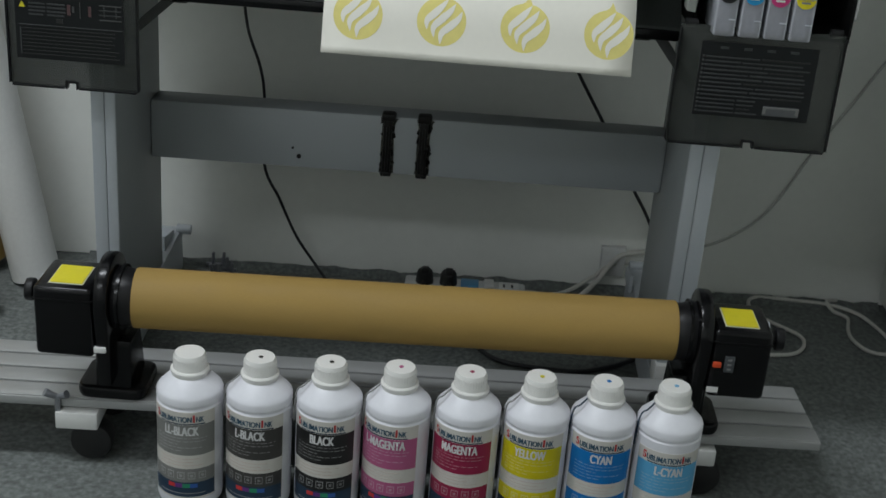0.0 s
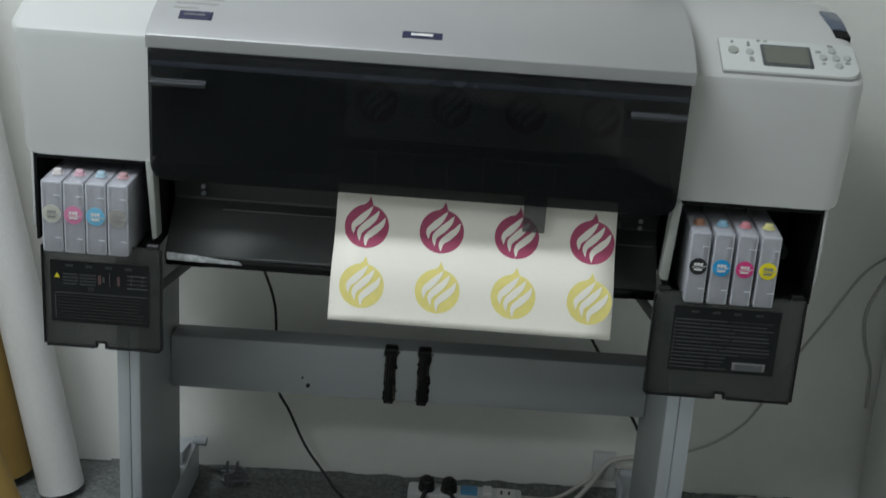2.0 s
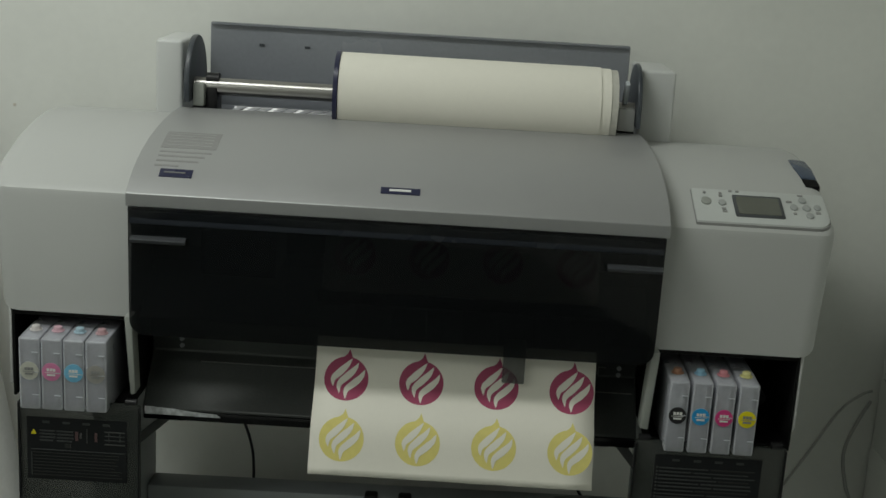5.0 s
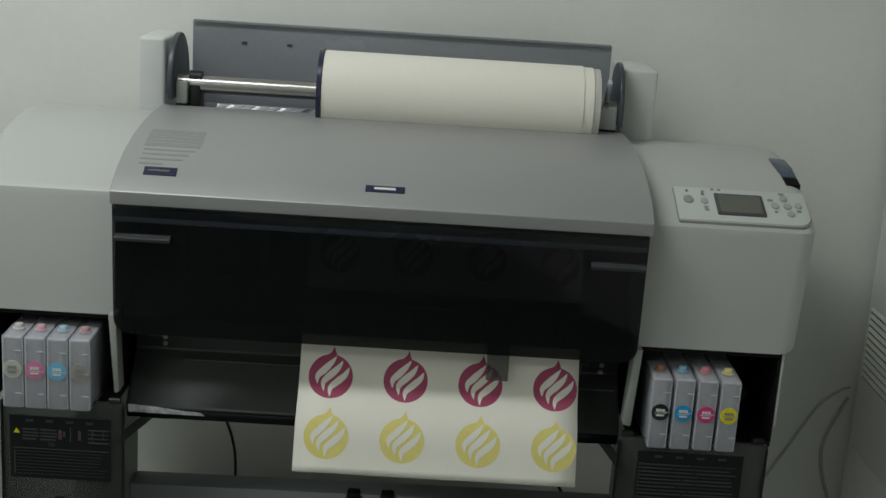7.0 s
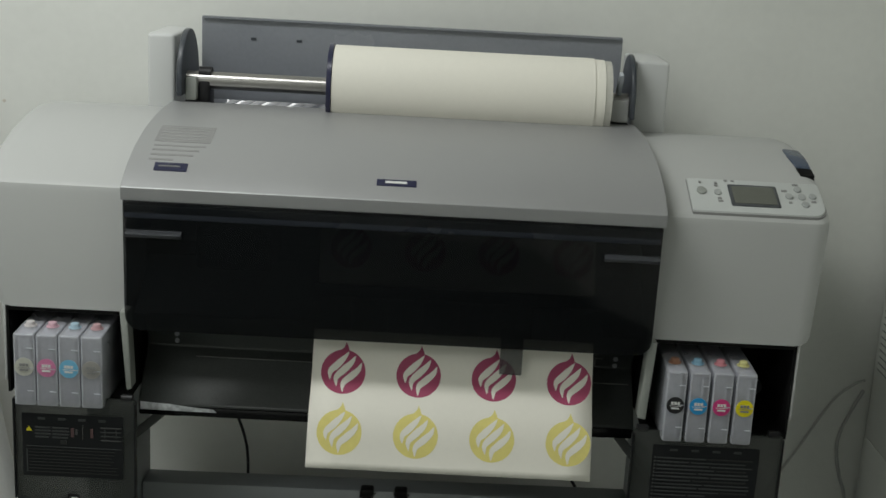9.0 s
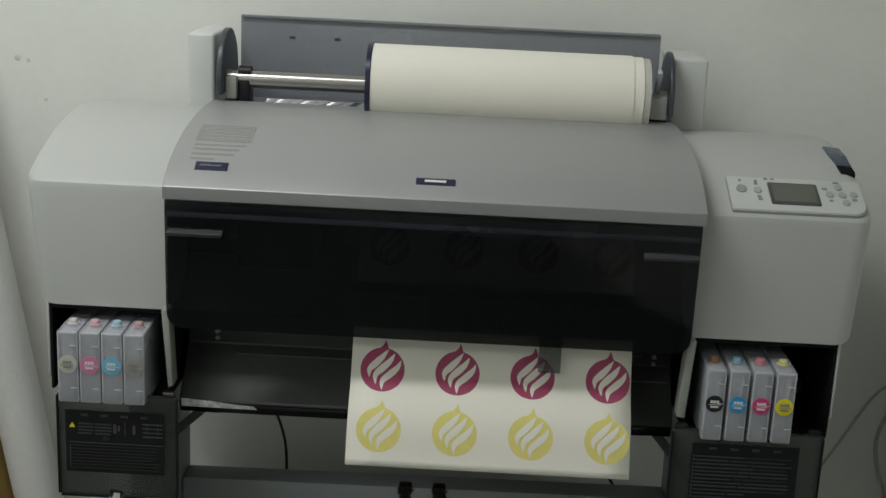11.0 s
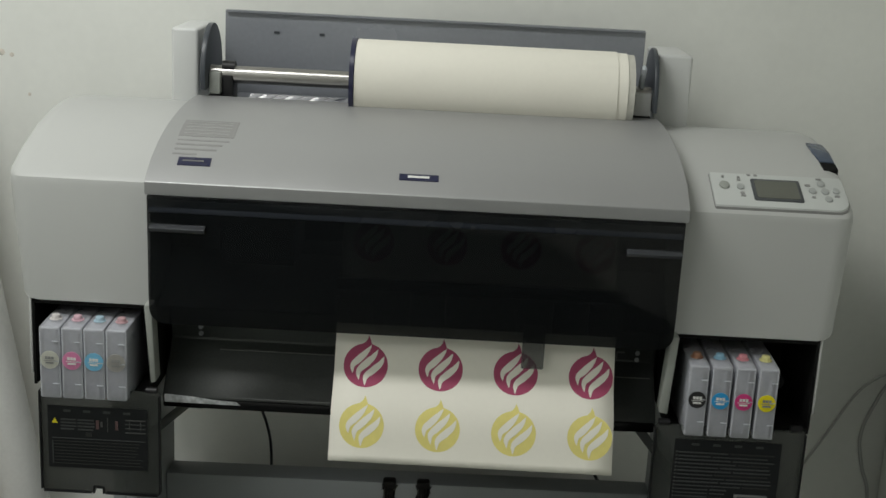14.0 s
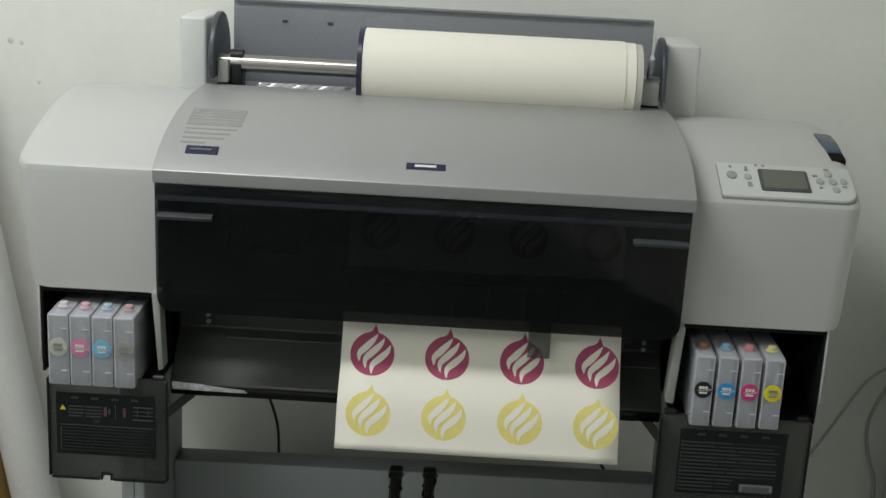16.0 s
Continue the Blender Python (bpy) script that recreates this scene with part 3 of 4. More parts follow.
def shell_z(y):
    return float(np.interp(y, [0.036, 0.10, 0.17, 0.24], [0.970, 0.998, 1.020, 1.033]))


def panel_block(outline, low, high, bevel=0.0):
    """An outline in x and y, laid on the sloping top, from low to high above it."""
    bm = plate(outline, 2, low, high, bevel)
    for v in bm.verts:
        v.co.z += shell_z(v.co.y)
    return bm


panel = part("control_panel", panel_block(rounded(0.402, 0.594, 0.035, 0.110, (0.003, 0.022, 0.006, 0.003)), -0.004, 0.0042, 0.0012), PANEL, printer, "raised pale control panel")
# grey outline painted in place of the shadow under the panel's edge
part("panel_shadow_line", panel_block(rounded(0.4008, 0.5952, 0.0335, 0.1108, (0.003, 0.0225, 0.006, 0.003)), -0.004, 0.0011), STAMP, panel, "thin grey outline painted as the shadow line round the panel")
part("lcd_frame", panel_block(rounded(0.459, 0.530, 0.048, 0.096, 0.003), 0.0035, 0.0054, 0.0008), LCDF, panel)
part("lcd", panel_block(rounded(0.464, 0.525, 0.053, 0.091, 0.002), 0.005, 0.006), LCD, panel, "blank greenish grey display")
for x, y, r in ((0.420, 0.079, 0.0072), (0.443, 0.077, 0.0055), (0.561, 0.092, 0.0055), (0.564, 0.075, 0.0058), (0.546, 0.075, 0.0055), (0.580, 0.077, 0.0052), (0.566, 0.058, 0.0055)):
    out = [(x + r * math.cos(2 * math.pi * i / 20), y + r * 1.1 * math.sin(2 * math.pi * i / 20)) for i in range(20)]
    part("button", panel_block(out, 0.003, 0.0062, 0.0008), TRIM if x < 0.43 else BTN, panel)
for x, y, w in ((0.418, 0.097, 0.004), (0.441, 0.097, 0.004), (0.440, 0.091, 0.005), (0.456, 0.104, 0.005), (0.466, 0.104, 0.005), (0.441, 0.062, 0.006), (0.441, 0.056, 0.007), (0.537, 0.086, 0.008), (0.543, 0.060, 0.005), (0.556, 0.102, 0.008), (0.576, 0.064, 0.007)):
    part("printed_bar", panel_block(rounded(x, x + w, y, y + 0.004, 0.0005, 1), 0.0038, 0.0047), STAMP, panel)
part("side_lever", panel_block([(0.5705, 0.236), (0.595, 0.230), (0.598, 0.20), (0.597, 0.16), (0.575, 0.162), (0.572, 0.20)], -0.010, 0.003, 0.002), LEVERBLUE, printer, "blue-grey translucent lever in the corner")
part("lever_recess", panel_block([(0.575, 0.1612), (0.597, 0.1592), (0.598, 0.140), (0.577, 0.140)], -0.006, 0.0015), CAVITY, printer)

# roll bay behind the lid
part("bay_shoulder", box(-0.436, -0.392, 0.33, 0.47, 1.03, 1.152, 0.006, 3), BODYTOP, printer)
part("bay_shoulder", box(0.346, 0.402, 0.33, 0.47, 1.03, 1.148, 0.005, 3), BODYTOP, printer)
part("bay_floor", box(-0.392, 0.352, 0.27, 0.47, 1.025, 1.032), REARCLEAR, printer)
rear = plate(rounded(-0.376, 0.343, 1.02, 1.172, 0.004), 1, 0.478, 0.483, 0.001)
rear_part = part("roll_cover", rear, REARCLEAR, printer, "raised blue-grey translucent roll cover")
part("cover_lip", box(-0.374, 0.341, 0.472, 0.478, 1.1685, 1.172), REARCLEAR, rear_part)
rng = random.Random(21)
for k in range(8):
    x = -0.12 + 0.062 * k + 0.004 * rng.random()
    part("scale_tick", box(x, x + 0.0035, 0.4770, 0.4778, 1.156, 1.1585), TICK, rear_part)
for x in (-0.292, -0.214):
    part("cover_mark", box(x, x + 0.009, 0.4765, 0.4778, 1.135, 1.139), HOLDER, rear_part)


def holder_plate(x0, x1, big):
    pts = []
    for i in range(25):
        a = math.pi * i / 24
        pts.append((0.325 - 0.072 * math.cos(a) * big, 1.085 + 0.078 * math.sin(a) * big))
    pts += [(0.395, 1.064), (0.256, 1.064)]
    return plate(pts, 0, x0, x1, 0.002)


part("roll_holder", holder_plate(-0.374, -0.365, 1.0), HOLDER, printer, "dark rounded roll holder plate")
part("roll_holder", holder_plate(0.334, 0.341, 0.95), HOLDER, printer, "dark rounded roll holder plate")
for x0, x1, m in ((-0.364, -0.346, TRIM), (0.307, 0.3335, BODY)):
    part("shaft_block", box(x0, x1, 0.275, 0.325, 1.056, 1.092, 0.003), m, printer)
    part("block_base", box(x0 - 0.001, x1 + 0.001, 0.273, 0.327, 1.040, 1.0555, 0.002), BLACK, printer)
part("bearing", box(-0.3455, -0.327, 0.285, 0.325, 1.040, 1.086, 0.003), BLACK, printer, "black bearing housing")
part("shaft_collar", rod((-0.346, 0.30, 1.096), (-0.326, 0.30, 1.096), 0.011, seg=20), BLACK, printer)
part("shaft", rod((-0.372, 0.30, 1.0855), (0.336, 0.30, 1.0855), 0.0138, seg=36), STEEL, printer, "polished steel roll shaft")
part("lock_lever", plate([(0.27, 1.13), (0.285, 1.135), (0.31, 1.10), (0.30, 1.085)], 0, 0.315, 0.322, 0.002), STANDLT, printer)
# added strip, tilted to mirror the ceiling lamp as a bright band
streaks_bm = plate([(-0.300, 1.047), (-0.142, 1.047), (-0.142, 1.0572), (-0.300, 1.0572)], 1, 0.298, 0.300)
for v in streaks_bm.verts:
    v.co.y += (v.co.z - 1.060) * 0.69 - 0.006
streaks = part("reflection_strip", streaks_bm, STREAKSTRIP, printer, "added glossy strip tilted to imitate lamp streaks reflected below the shaft")
# dark slanted bars, made up to cut that reflection into dashes
for i in range(9):
    x = -0.316 + 0.0205 * i + 0.003 * (i % 2)
    rib = plate([(x, 1.046), (x + 0.0125, 1.046), (x + 0.036, 1.0582), (x + 0.0235, 1.0582)], 1, 0.2965, 0.2985)
    for v in rib.verts:
        v.co.y += (v.co.z - 1.060) * 0.69 - 0.0068
    part("reflection_divider", rib, HOLDER, streaks)

# paper roll and printed sheet
roll = thing("paper_roll", (0.07, 0.30, 1.088), "thick roll of cream transfer paper on the steel shaft", "paper roll")
part("paper_body", tube((-0.132, 0.30, 1.088), (0.2755, 0.30, 1.088), 0.064, 0.026), PAPER, roll)
part("paper_layer", tube((0.2758, 0.30, 1.088), (0.2915, 0.30, 1.088), 0.0622, 0.026), PAPER, roll)
part("paper_layer", tube((0.2918, 0.30, 1.088), (0.3025, 0.30, 1.088), 0.0605, 0.026), PAPEREDGE, roll, "grey paper edges at the roll's end")
part("end_flange", tube((-0.140, 0.30, 1.088), (-0.133, 0.30, 1.088), 0.066, 0.010), NAVY, roll)

web_y = [-0.043, -0.0355, -0.0275, -0.019, -0.009, 0.006, 0.017, 0.026, 0.039, 0.056, 0.080, 0.098, 0.114, 0.128]
web_z = [0.586, 0.606, 0.632, 0.652, 0.667, 0.684, 0.702, 0.724, 0.755, 0.785, 0.825, 0.868, 0.915, 0.935]
web = spline([(0, y, z) for y, z in zip(web_y, web_z)], 6)
web_s = [0.0]
for a, b in zip(web, web[1:]):
    web_s.append(web_s[-1] + (b - a).length)
PX0, PX1 = -0.1285, 0.2785


def on_web(x, s, lift=0.0):
    """The point of the sheet at x, s metres up along it from its lower edge, lifted off its face."""
    s = min(max(s, 0), web_s[-1] - 1e-4)
    i = max(k for k in range(len(web_s) - 1) if web_s[k] <= s)
    t = (s - web_s[i]) / (web_s[i + 1] - web_s[i])
    p = web[i].lerp(web[i + 1], t)
    d = (web[i + 1] - web[i]).normalized()
    return Vector((x, p.y - d.z * lift, p.z + d.y * lift))


sheet = thing("printed_sheet", (0.075, 0.0, 0.60), "cream paper printed with rows of magenta and yellow flame marks", "paper")
bm = bmesh.new()
rows = []
for k in range(41):
    s = web_s[-1] * k / 40
    rows.append([bm.verts.new(on_web(PX0 + (PX1 - PX0) * i / 10, s)) for i in range(11)])
for a, b in zip(rows, rows[1:]):
    for i in range(10):
        bm.faces.new((a[i], a[i + 1], b[i + 1], b[i]))
bm2 = smooth(bm)
sheet_part = part("sheet", bm2, PAPER, sheet)
sol = sheet_part.modifiers.new("thickness", "SOLIDIFY")
sol.thickness, sol.offset = 0.0003, 1.0


def strip_on_web(points, lift):
    """A filled strip given as pairs of (x, s) points, laid on the sheet."""
    bm = bmesh.new()
    rows = [[bm.verts.new(on_web(*p, lift)) for p in pr] for pr in points]
    for a, b in zip(rows, rows[1:]):
        bm.faces.new((a[0], a[1], b[1], b[0]))
    return bm


def flame(cx, s, mat, parent, r=0.0322):
    rows = []
    for i in range(25):
        a = -math.pi / 2 + math.pi * i / 24
        rows.append(((cx - r * math.cos(a), s + r * math.sin(a)), (cx + r * math.cos(a), s + r * math.sin(a))))
    bm = strip_on_web(rows, 0.0005)
    left_side = spline([(-0.42, 0.86, 0), (-0.18, 0.98, 0), (0.0, 1.14, 0), (0.08, 1.36, 0)], 4)
    right_side = spline([(0.25, 0.90, 0), (0.22, 1.0, 0), (0.17, 1.15, 0), (0.08, 1.37, 0)], 4)
    tip = [((cx + r * a.x, s + r * a.y), (cx + r * b.x, s + r * b.y)) for a, b in zip(left_side, right_side)]
    mark = part("flame_mark", join(bm, strip_on_web(tip, 0.0004)), mat, parent)
    for line in (((0.23, 0.93), (-0.02, 0.60), (-0.32, 0.28), (-0.58, 0.0), (-0.58, -0.37)), ((0.53, 0.75), (0.33, 0.42), (0.02, 0.10), (-0.30, -0.25), (-0.28, -0.68)), ((0.82, 0.45), (0.66, 0.12), (0.36, -0.18), (0.03, -0.50), (0.0, -0.93))):
        mid = spline([(x, y, 0) for x, y in line], 6)
        pts = []
        for i, q in enumerate(mid):
            t = i / (len(mid) - 1)
            d = (mid[min(i + 1, len(mid) - 1)] - mid[max(i - 1, 0)]).normalized()
            h = 0.155 * math.sin(math.pi * t) ** 0.8
            pts.append(((cx + r * (q.x - d.y * h), s + r * (q.y + d.x * h)), (cx + r * (q.x + d.y * h), s + r * (q.y - d.x * h))))
        part("flame_gap", strip_on_web(pts, 0.0009), PAPER, mark)


S_Y, S_M = 0.052, 0.1405
for i in range(4):
    flame(-0.083 + 0.1093 * i, S_Y, YELLOWP, sheet)
for i in range(4):
    flame(-0.083 + 0.1093 * i, S_M, MAGENTA, sheet)
for i in range(4):
    flame(-0.083 + 0.1093 * i, 0.325, MAGENTA, sheet, 0.030)

# ---- ink cartridges in the bays ----
INKS = {"cream": (0.50, 0.50, 0.44), "pink": (0.60, 0.20, 0.36), "light blue": (0.16, 0.44, 0.64), "grey": (0.30, 0.29, 0.27),
        "black": (0.012, 0.012, 0.013), "blue": (0.02, 0.30, 0.62), "magenta": (0.60, 0.04, 0.20), "yellow": (0.80, 0.68, 0.01)}
PLUGS = {"cream": (0.6, 0.57, 0.56), "pink": (0.62, 0.40, 0.46), "light blue": (0.38, 0.52, 0.60), "grey": (0.50, 0.32, 0.34), "black": (0.30, 0.15, 0.09),
         "blue": (0.22, 0.40, 0.52), "magenta": (0.55, 0.22, 0.25), "yellow": (0.60, 0.57, 0.25)}


INNER = material("murky_inner_plastic", (0.22, 0.22, 0.27), 0.5, var=0.35, scale=50)
PALEWALL = material("pale_inner_plastic", (0.30, 0.31, 0.35), 0.5, var=0.4, scale=40)


def cartridge(name, x, y, zb, h, w, zs, rs):
    c = thing("ink_cartridge", (x, y, zb), f"frosted translucent ink cartridge with a {name} round sticker", "ink cartridge", "ink cartridges")
    zt = zb + h
    body = part("tank", prism([(y, zb), (y, zt), (y + 0.05, zt + 0.002), (y + 0.13, zt + 0.002), (y + 0.13, zb)], x - w, x + w, 0.003, 3), TRANSLUC, c)
    for z in (zb + 0.022, zb + h * 0.52, zt - 0.022):
        part("rib", box(x + w * 0.25, x + w - 0.002, y - 0.0012, y - 0.0002, z, z + 0.0016, 0.0004), FROST, body)
    for a in (x - w + 0.0006, x + w - 0.0022):
        part("edge", box(a, a + 0.0016, y + 0.0022, y + 0.004, zb + 0.003, zt - 0.003), FROST, body)
    part("edge", box(x - w + 0.003, x + w - 0.003, y + 0.0022, y + 0.004, zt - 0.0045, zt - 0.002), FROST, body)
    plug = material(name.replace(" ", "_") + "_plug", PLUGS[name], 0.45)
    part("plug", join(rod((x, y + 0.034, zt + 0.0012), (x, y + 0.034, zt + 0.0085), 0.0070, 0.0058, 18, 0.001),
                      rod((x, y + 0.034, zt + 0.0008), (x, y + 0.034, zt + 0.0028), 0.0092, seg=18, bevel=0.0006)), plug, c, name + " rubber plug")
    part("inner_wall", box(x - w + 0.003, x + w - 0.003, y + 0.016, y + 0.018, zb + 0.004, zt - 0.004), PALEWALL, body)
    part("inner_fin", box(x + w * 0.30, x + w * 0.36, y + 0.003, y + 0.0155, zb + 0.006, zt - 0.006), FROST, body)
    part("ink_level", box(x - w + 0.0035, x + w - 0.0035, y + 0.006, y + 0.0155, zb + 0.004, zb + h * 0.36, 0.001), INNER, body, "murky ink left in the tank")
    part("inner_top", box(x - w + 0.003, x + w - 0.003, y + 0.006, y + 0.126, zt - 0.0055, zt - 0.003), PALEWALL, body)
    for a in (x - w + 0.003, x + w - 0.0045):
        part("inner_side", box(a, a + 0.0015, y + 0.0185, y + 0.125, zb + 0.004, zt - 0.006), PALEWALL, body)
    dot = material(name.replace(" ", "_") + "_sticker", INKS[name], 0.45)
    sticker = part("sticker", rod((x, y - 0.0009, zs), (x, y + 0.0005, zs), rs, seg=28), dot, c)
    inkm = WHITEP if name not in ("grey", "cream", "yellow") else STAMP
    for a, b, dz, hh in ((-0.0062, -0.0026, 0.0012, 0.0042), (-0.0018, 0.0018, 0.0012, 0.0042), (0.0026, 0.0062, 0.0012, 0.0042), (-0.0085, 0.0085, -0.0012, 0.0006), (-0.0058, 0.0058, -0.0056, 0.0026)):
        part("printed_bar", box(x + a, x + b, y - 0.0018, y - 0.0012, zs + dz, zs + dz + hh), inkm, sticker)


for i, n in enumerate(("cream", "pink", "light blue", "grey")):
    cartridge(n, -0.5325 + 0.0317 * i, -0.020, 0.649, 0.108, 0.0152, 0.7075, 0.0135)
for i, n in enumerate(("black", "blue", "magenta", "yellow")):
    cartridge(n, 0.3935 + 0.0330 * i, -0.020, 0.644, 0.1075, 0.0142, 0.700, 0.0125)
part("sensor_knob", rod((0.535, 0.10, 0.69), (0.535, 0.12, 0.69), 0.012, seg=16), BLACK, printer)

# ---- the stand ----
stand = thing("printer_stand", (0, 0.3, 0), "grey painted steel stand with two broad legs and a crossbar", "stand")
for x0, x1 in ((-0.478, -0.440), (0.395, 0.440)):
    leg = part("leg", box(x0, x1, 0.10, 0.36, 0.05, 0.632, 0.004), STAND, stand, "broad grey steel leg")
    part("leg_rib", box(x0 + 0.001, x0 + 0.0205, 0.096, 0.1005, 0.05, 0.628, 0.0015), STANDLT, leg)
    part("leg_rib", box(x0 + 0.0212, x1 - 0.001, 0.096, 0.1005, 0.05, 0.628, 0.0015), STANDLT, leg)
    xi = -0.440 if x0 < 0 else 0.395
    foot = part("foot", prism([(0.06, 0.0), (0.06, 0.035), (0.10, 0.06), (0.36, 0.075), (0.50, 0.085), (0.505, 0.0)], *((xi - 0.040, xi + 0.003) if x0 < 0 else (xi - 0.004, xi + 0.040)), 0.004), STANDLT, stand)
    part("bolt", rod((xi - 0.004, 0.485, 0.086), (xi + 0.022, 0.485, 0.086), 0.009, seg=14), STANDLT, foot)
    # block and cap are coloured paler than the grey foot
    part("foot_block", box(*((xi - 0.038, xi + 0.001) if x0 < 0 else (xi - 0.002, xi + 0.038)), 0.085, 0.135, 0.05, 0.097, 0.004), WHITEP, foot, "pale block at the foot")
    part("foot_cap", box(*((xi - 0.041, xi + 0.004) if x0 < 0 else (xi - 0.005, xi + 0.041)), 0.045, 0.0595, 0.0, 0.036, 0.003), WHITEP, foot)
    part("gusset", prism([(0.40, 0.07), (0.40, 0.105), (0.47, 0.09), (0.47, 0.07)], xi - 0.012, xi - 0.006, 0.001), STANDLT, foot)


def lean(bm):
    """The crossbar hangs a little lower at its one end."""
    for v in bm.verts:
        v.co.z += 0.0092 * (v.co.x + 0.02)
    return bm


bar = part("crossbar", lean(box(-0.4395, 0.3945, 0.29, 0.344, 0.2995, 0.398, 0.004)), STAND, stand, "broad grey steel crossbar")
for x in (-0.207, -0.197):
    z = 0.334 if x < -0.2 else 0.320
    part("bolt_hole", lean(rod((x, 0.287, z), (x, 0.2915, z), 0.0018 if x < -0.2 else 0.0036, seg=14)), BLACK, bar)
grime = random.Random(8)
for x in (-0.054, 0.004):
    clamp = part("clamp", lean(join(box(x - 0.0075, x + 0.0065, 0.281, 0.292, 0.299, 0.402, 0.003), box(x - 0.011, x + 0.0115, 0.279, 0.302, 0.392, 0.405, 0.004),
                                    box(x - 0.0095, x + 0.0085, 0.279, 0.30, 0.2985, 0.307, 0.003), box(x - 0.0065, x + 0.0085, 0.2790, 0.29, 0.345, 0.352, 0.002),
                                    box(x - 0.0025, x + 0.0025, 0.2775, 0.285, 0.31, 0.385, 0.002))), GREASE, stand, "black greasy clamp strap")
    part("stain", lean(plate([(x - 0.013, 0.396), (x + 0.016, 0.395), (x + 0.011, 0.386), (x + 0.0095, 0.362), (x + 0.0105, 0.335), (x + 0.0115, 0.303), (x - 0.0125, 0.303), (x - 0.010, 0.32), (x - 0.011, 0.345), (x - 0.0095, 0.385)], 1, 0.2885, 0.2895)), STAIN, clamp, "oily brown stain")
    blobs = []
    for k in range(26):
        side = grime.choice((-1, 1))
        z = 0.302 + 0.092 * grime.random()
        w, h = 0.001 + 0.003 * grime.random(), 0.001 + 0.004 * grime.random()
        bx = x + side * (0.0065 + 0.003 * grime.random())
        blobs.append(shift(box(-w, w, 0.2872, 0.2898, -h, h, 0.0006, 1), Matrix.Translation((bx, 0, z)) @ Matrix.Rotation(grime.random() * 1.2 - 0.6, 4, "Y")))
    part("grease", lean(join(*blobs)), GREASE, clamp, "ragged dried grease")

# ---- take-up unit in front of the stand ----
RAILM = Matrix.Translation((0, -0.062, 0)) @ Matrix.Rotation(radians(2.55), 4, "Z")


def rail_bm(bm):
    return shift(bm, RAILM)


rail = thing("take_up_rail", (0, -0.062, 0), "grooved aluminium take-up rail on small black castors", "rail")
for i in range(4):
    y = -0.071 + i * 0.0395
    part("slat", rail_bm(box(-0.80, 0.602, y, y + 0.0345, 0.088, 0.100, 0.0015)), ALU, rail)
# painted dark below the slats: stands for the shade between them
part("profile", rail_bm(box(-0.80, 0.600, -0.066, 0.080, 0.082, 0.0878)), GROOVESHADE, rail)
part("front_edge", rail_bm(box(-0.80, 0.602, -0.0745, -0.0715, 0.086, 0.0985, 0.001)), ALU, rail)
for x in (-0.437, 0.427):
    br = part("bracket", rail_bm(box(x - 0.031, x + 0.027, -0.085, 0.085, 0.056, 0.0818, 0.002)), WHITEP, rail, "white box bracket")
    part("wing_screw", rail_bm(join(rod((x - 0.028, -0.078, 0.070), (x - 0.028, -0.078, 0.106), 0.004, seg=10), rod((x - 0.030, -0.079, 0.104), (x - 0.043, -0.084, 0.113), 0.004, 0.006, 10), rod((x - 0.026, -0.079, 0.104), (x - 0.013, -0.084, 0.111), 0.004, 0.006, 10))), DEBRIS, br)
    for y in (-0.058, 0.06):
        wheel = part("castor", rail_bm(rod((x + 0.014, y - 0.016, 0.0295), (x + 0.014, y + 0.016, 0.0295), 0.0295, seg=32, bevel=0.006)), RUBBER, rail, "black castor")
        part("castor_fork", rail_bm(box(x - 0.006, x + 0.026, y - 0.012, y + 0.012, 0.048, 0.0565, 0.002)), BLACK, wheel)


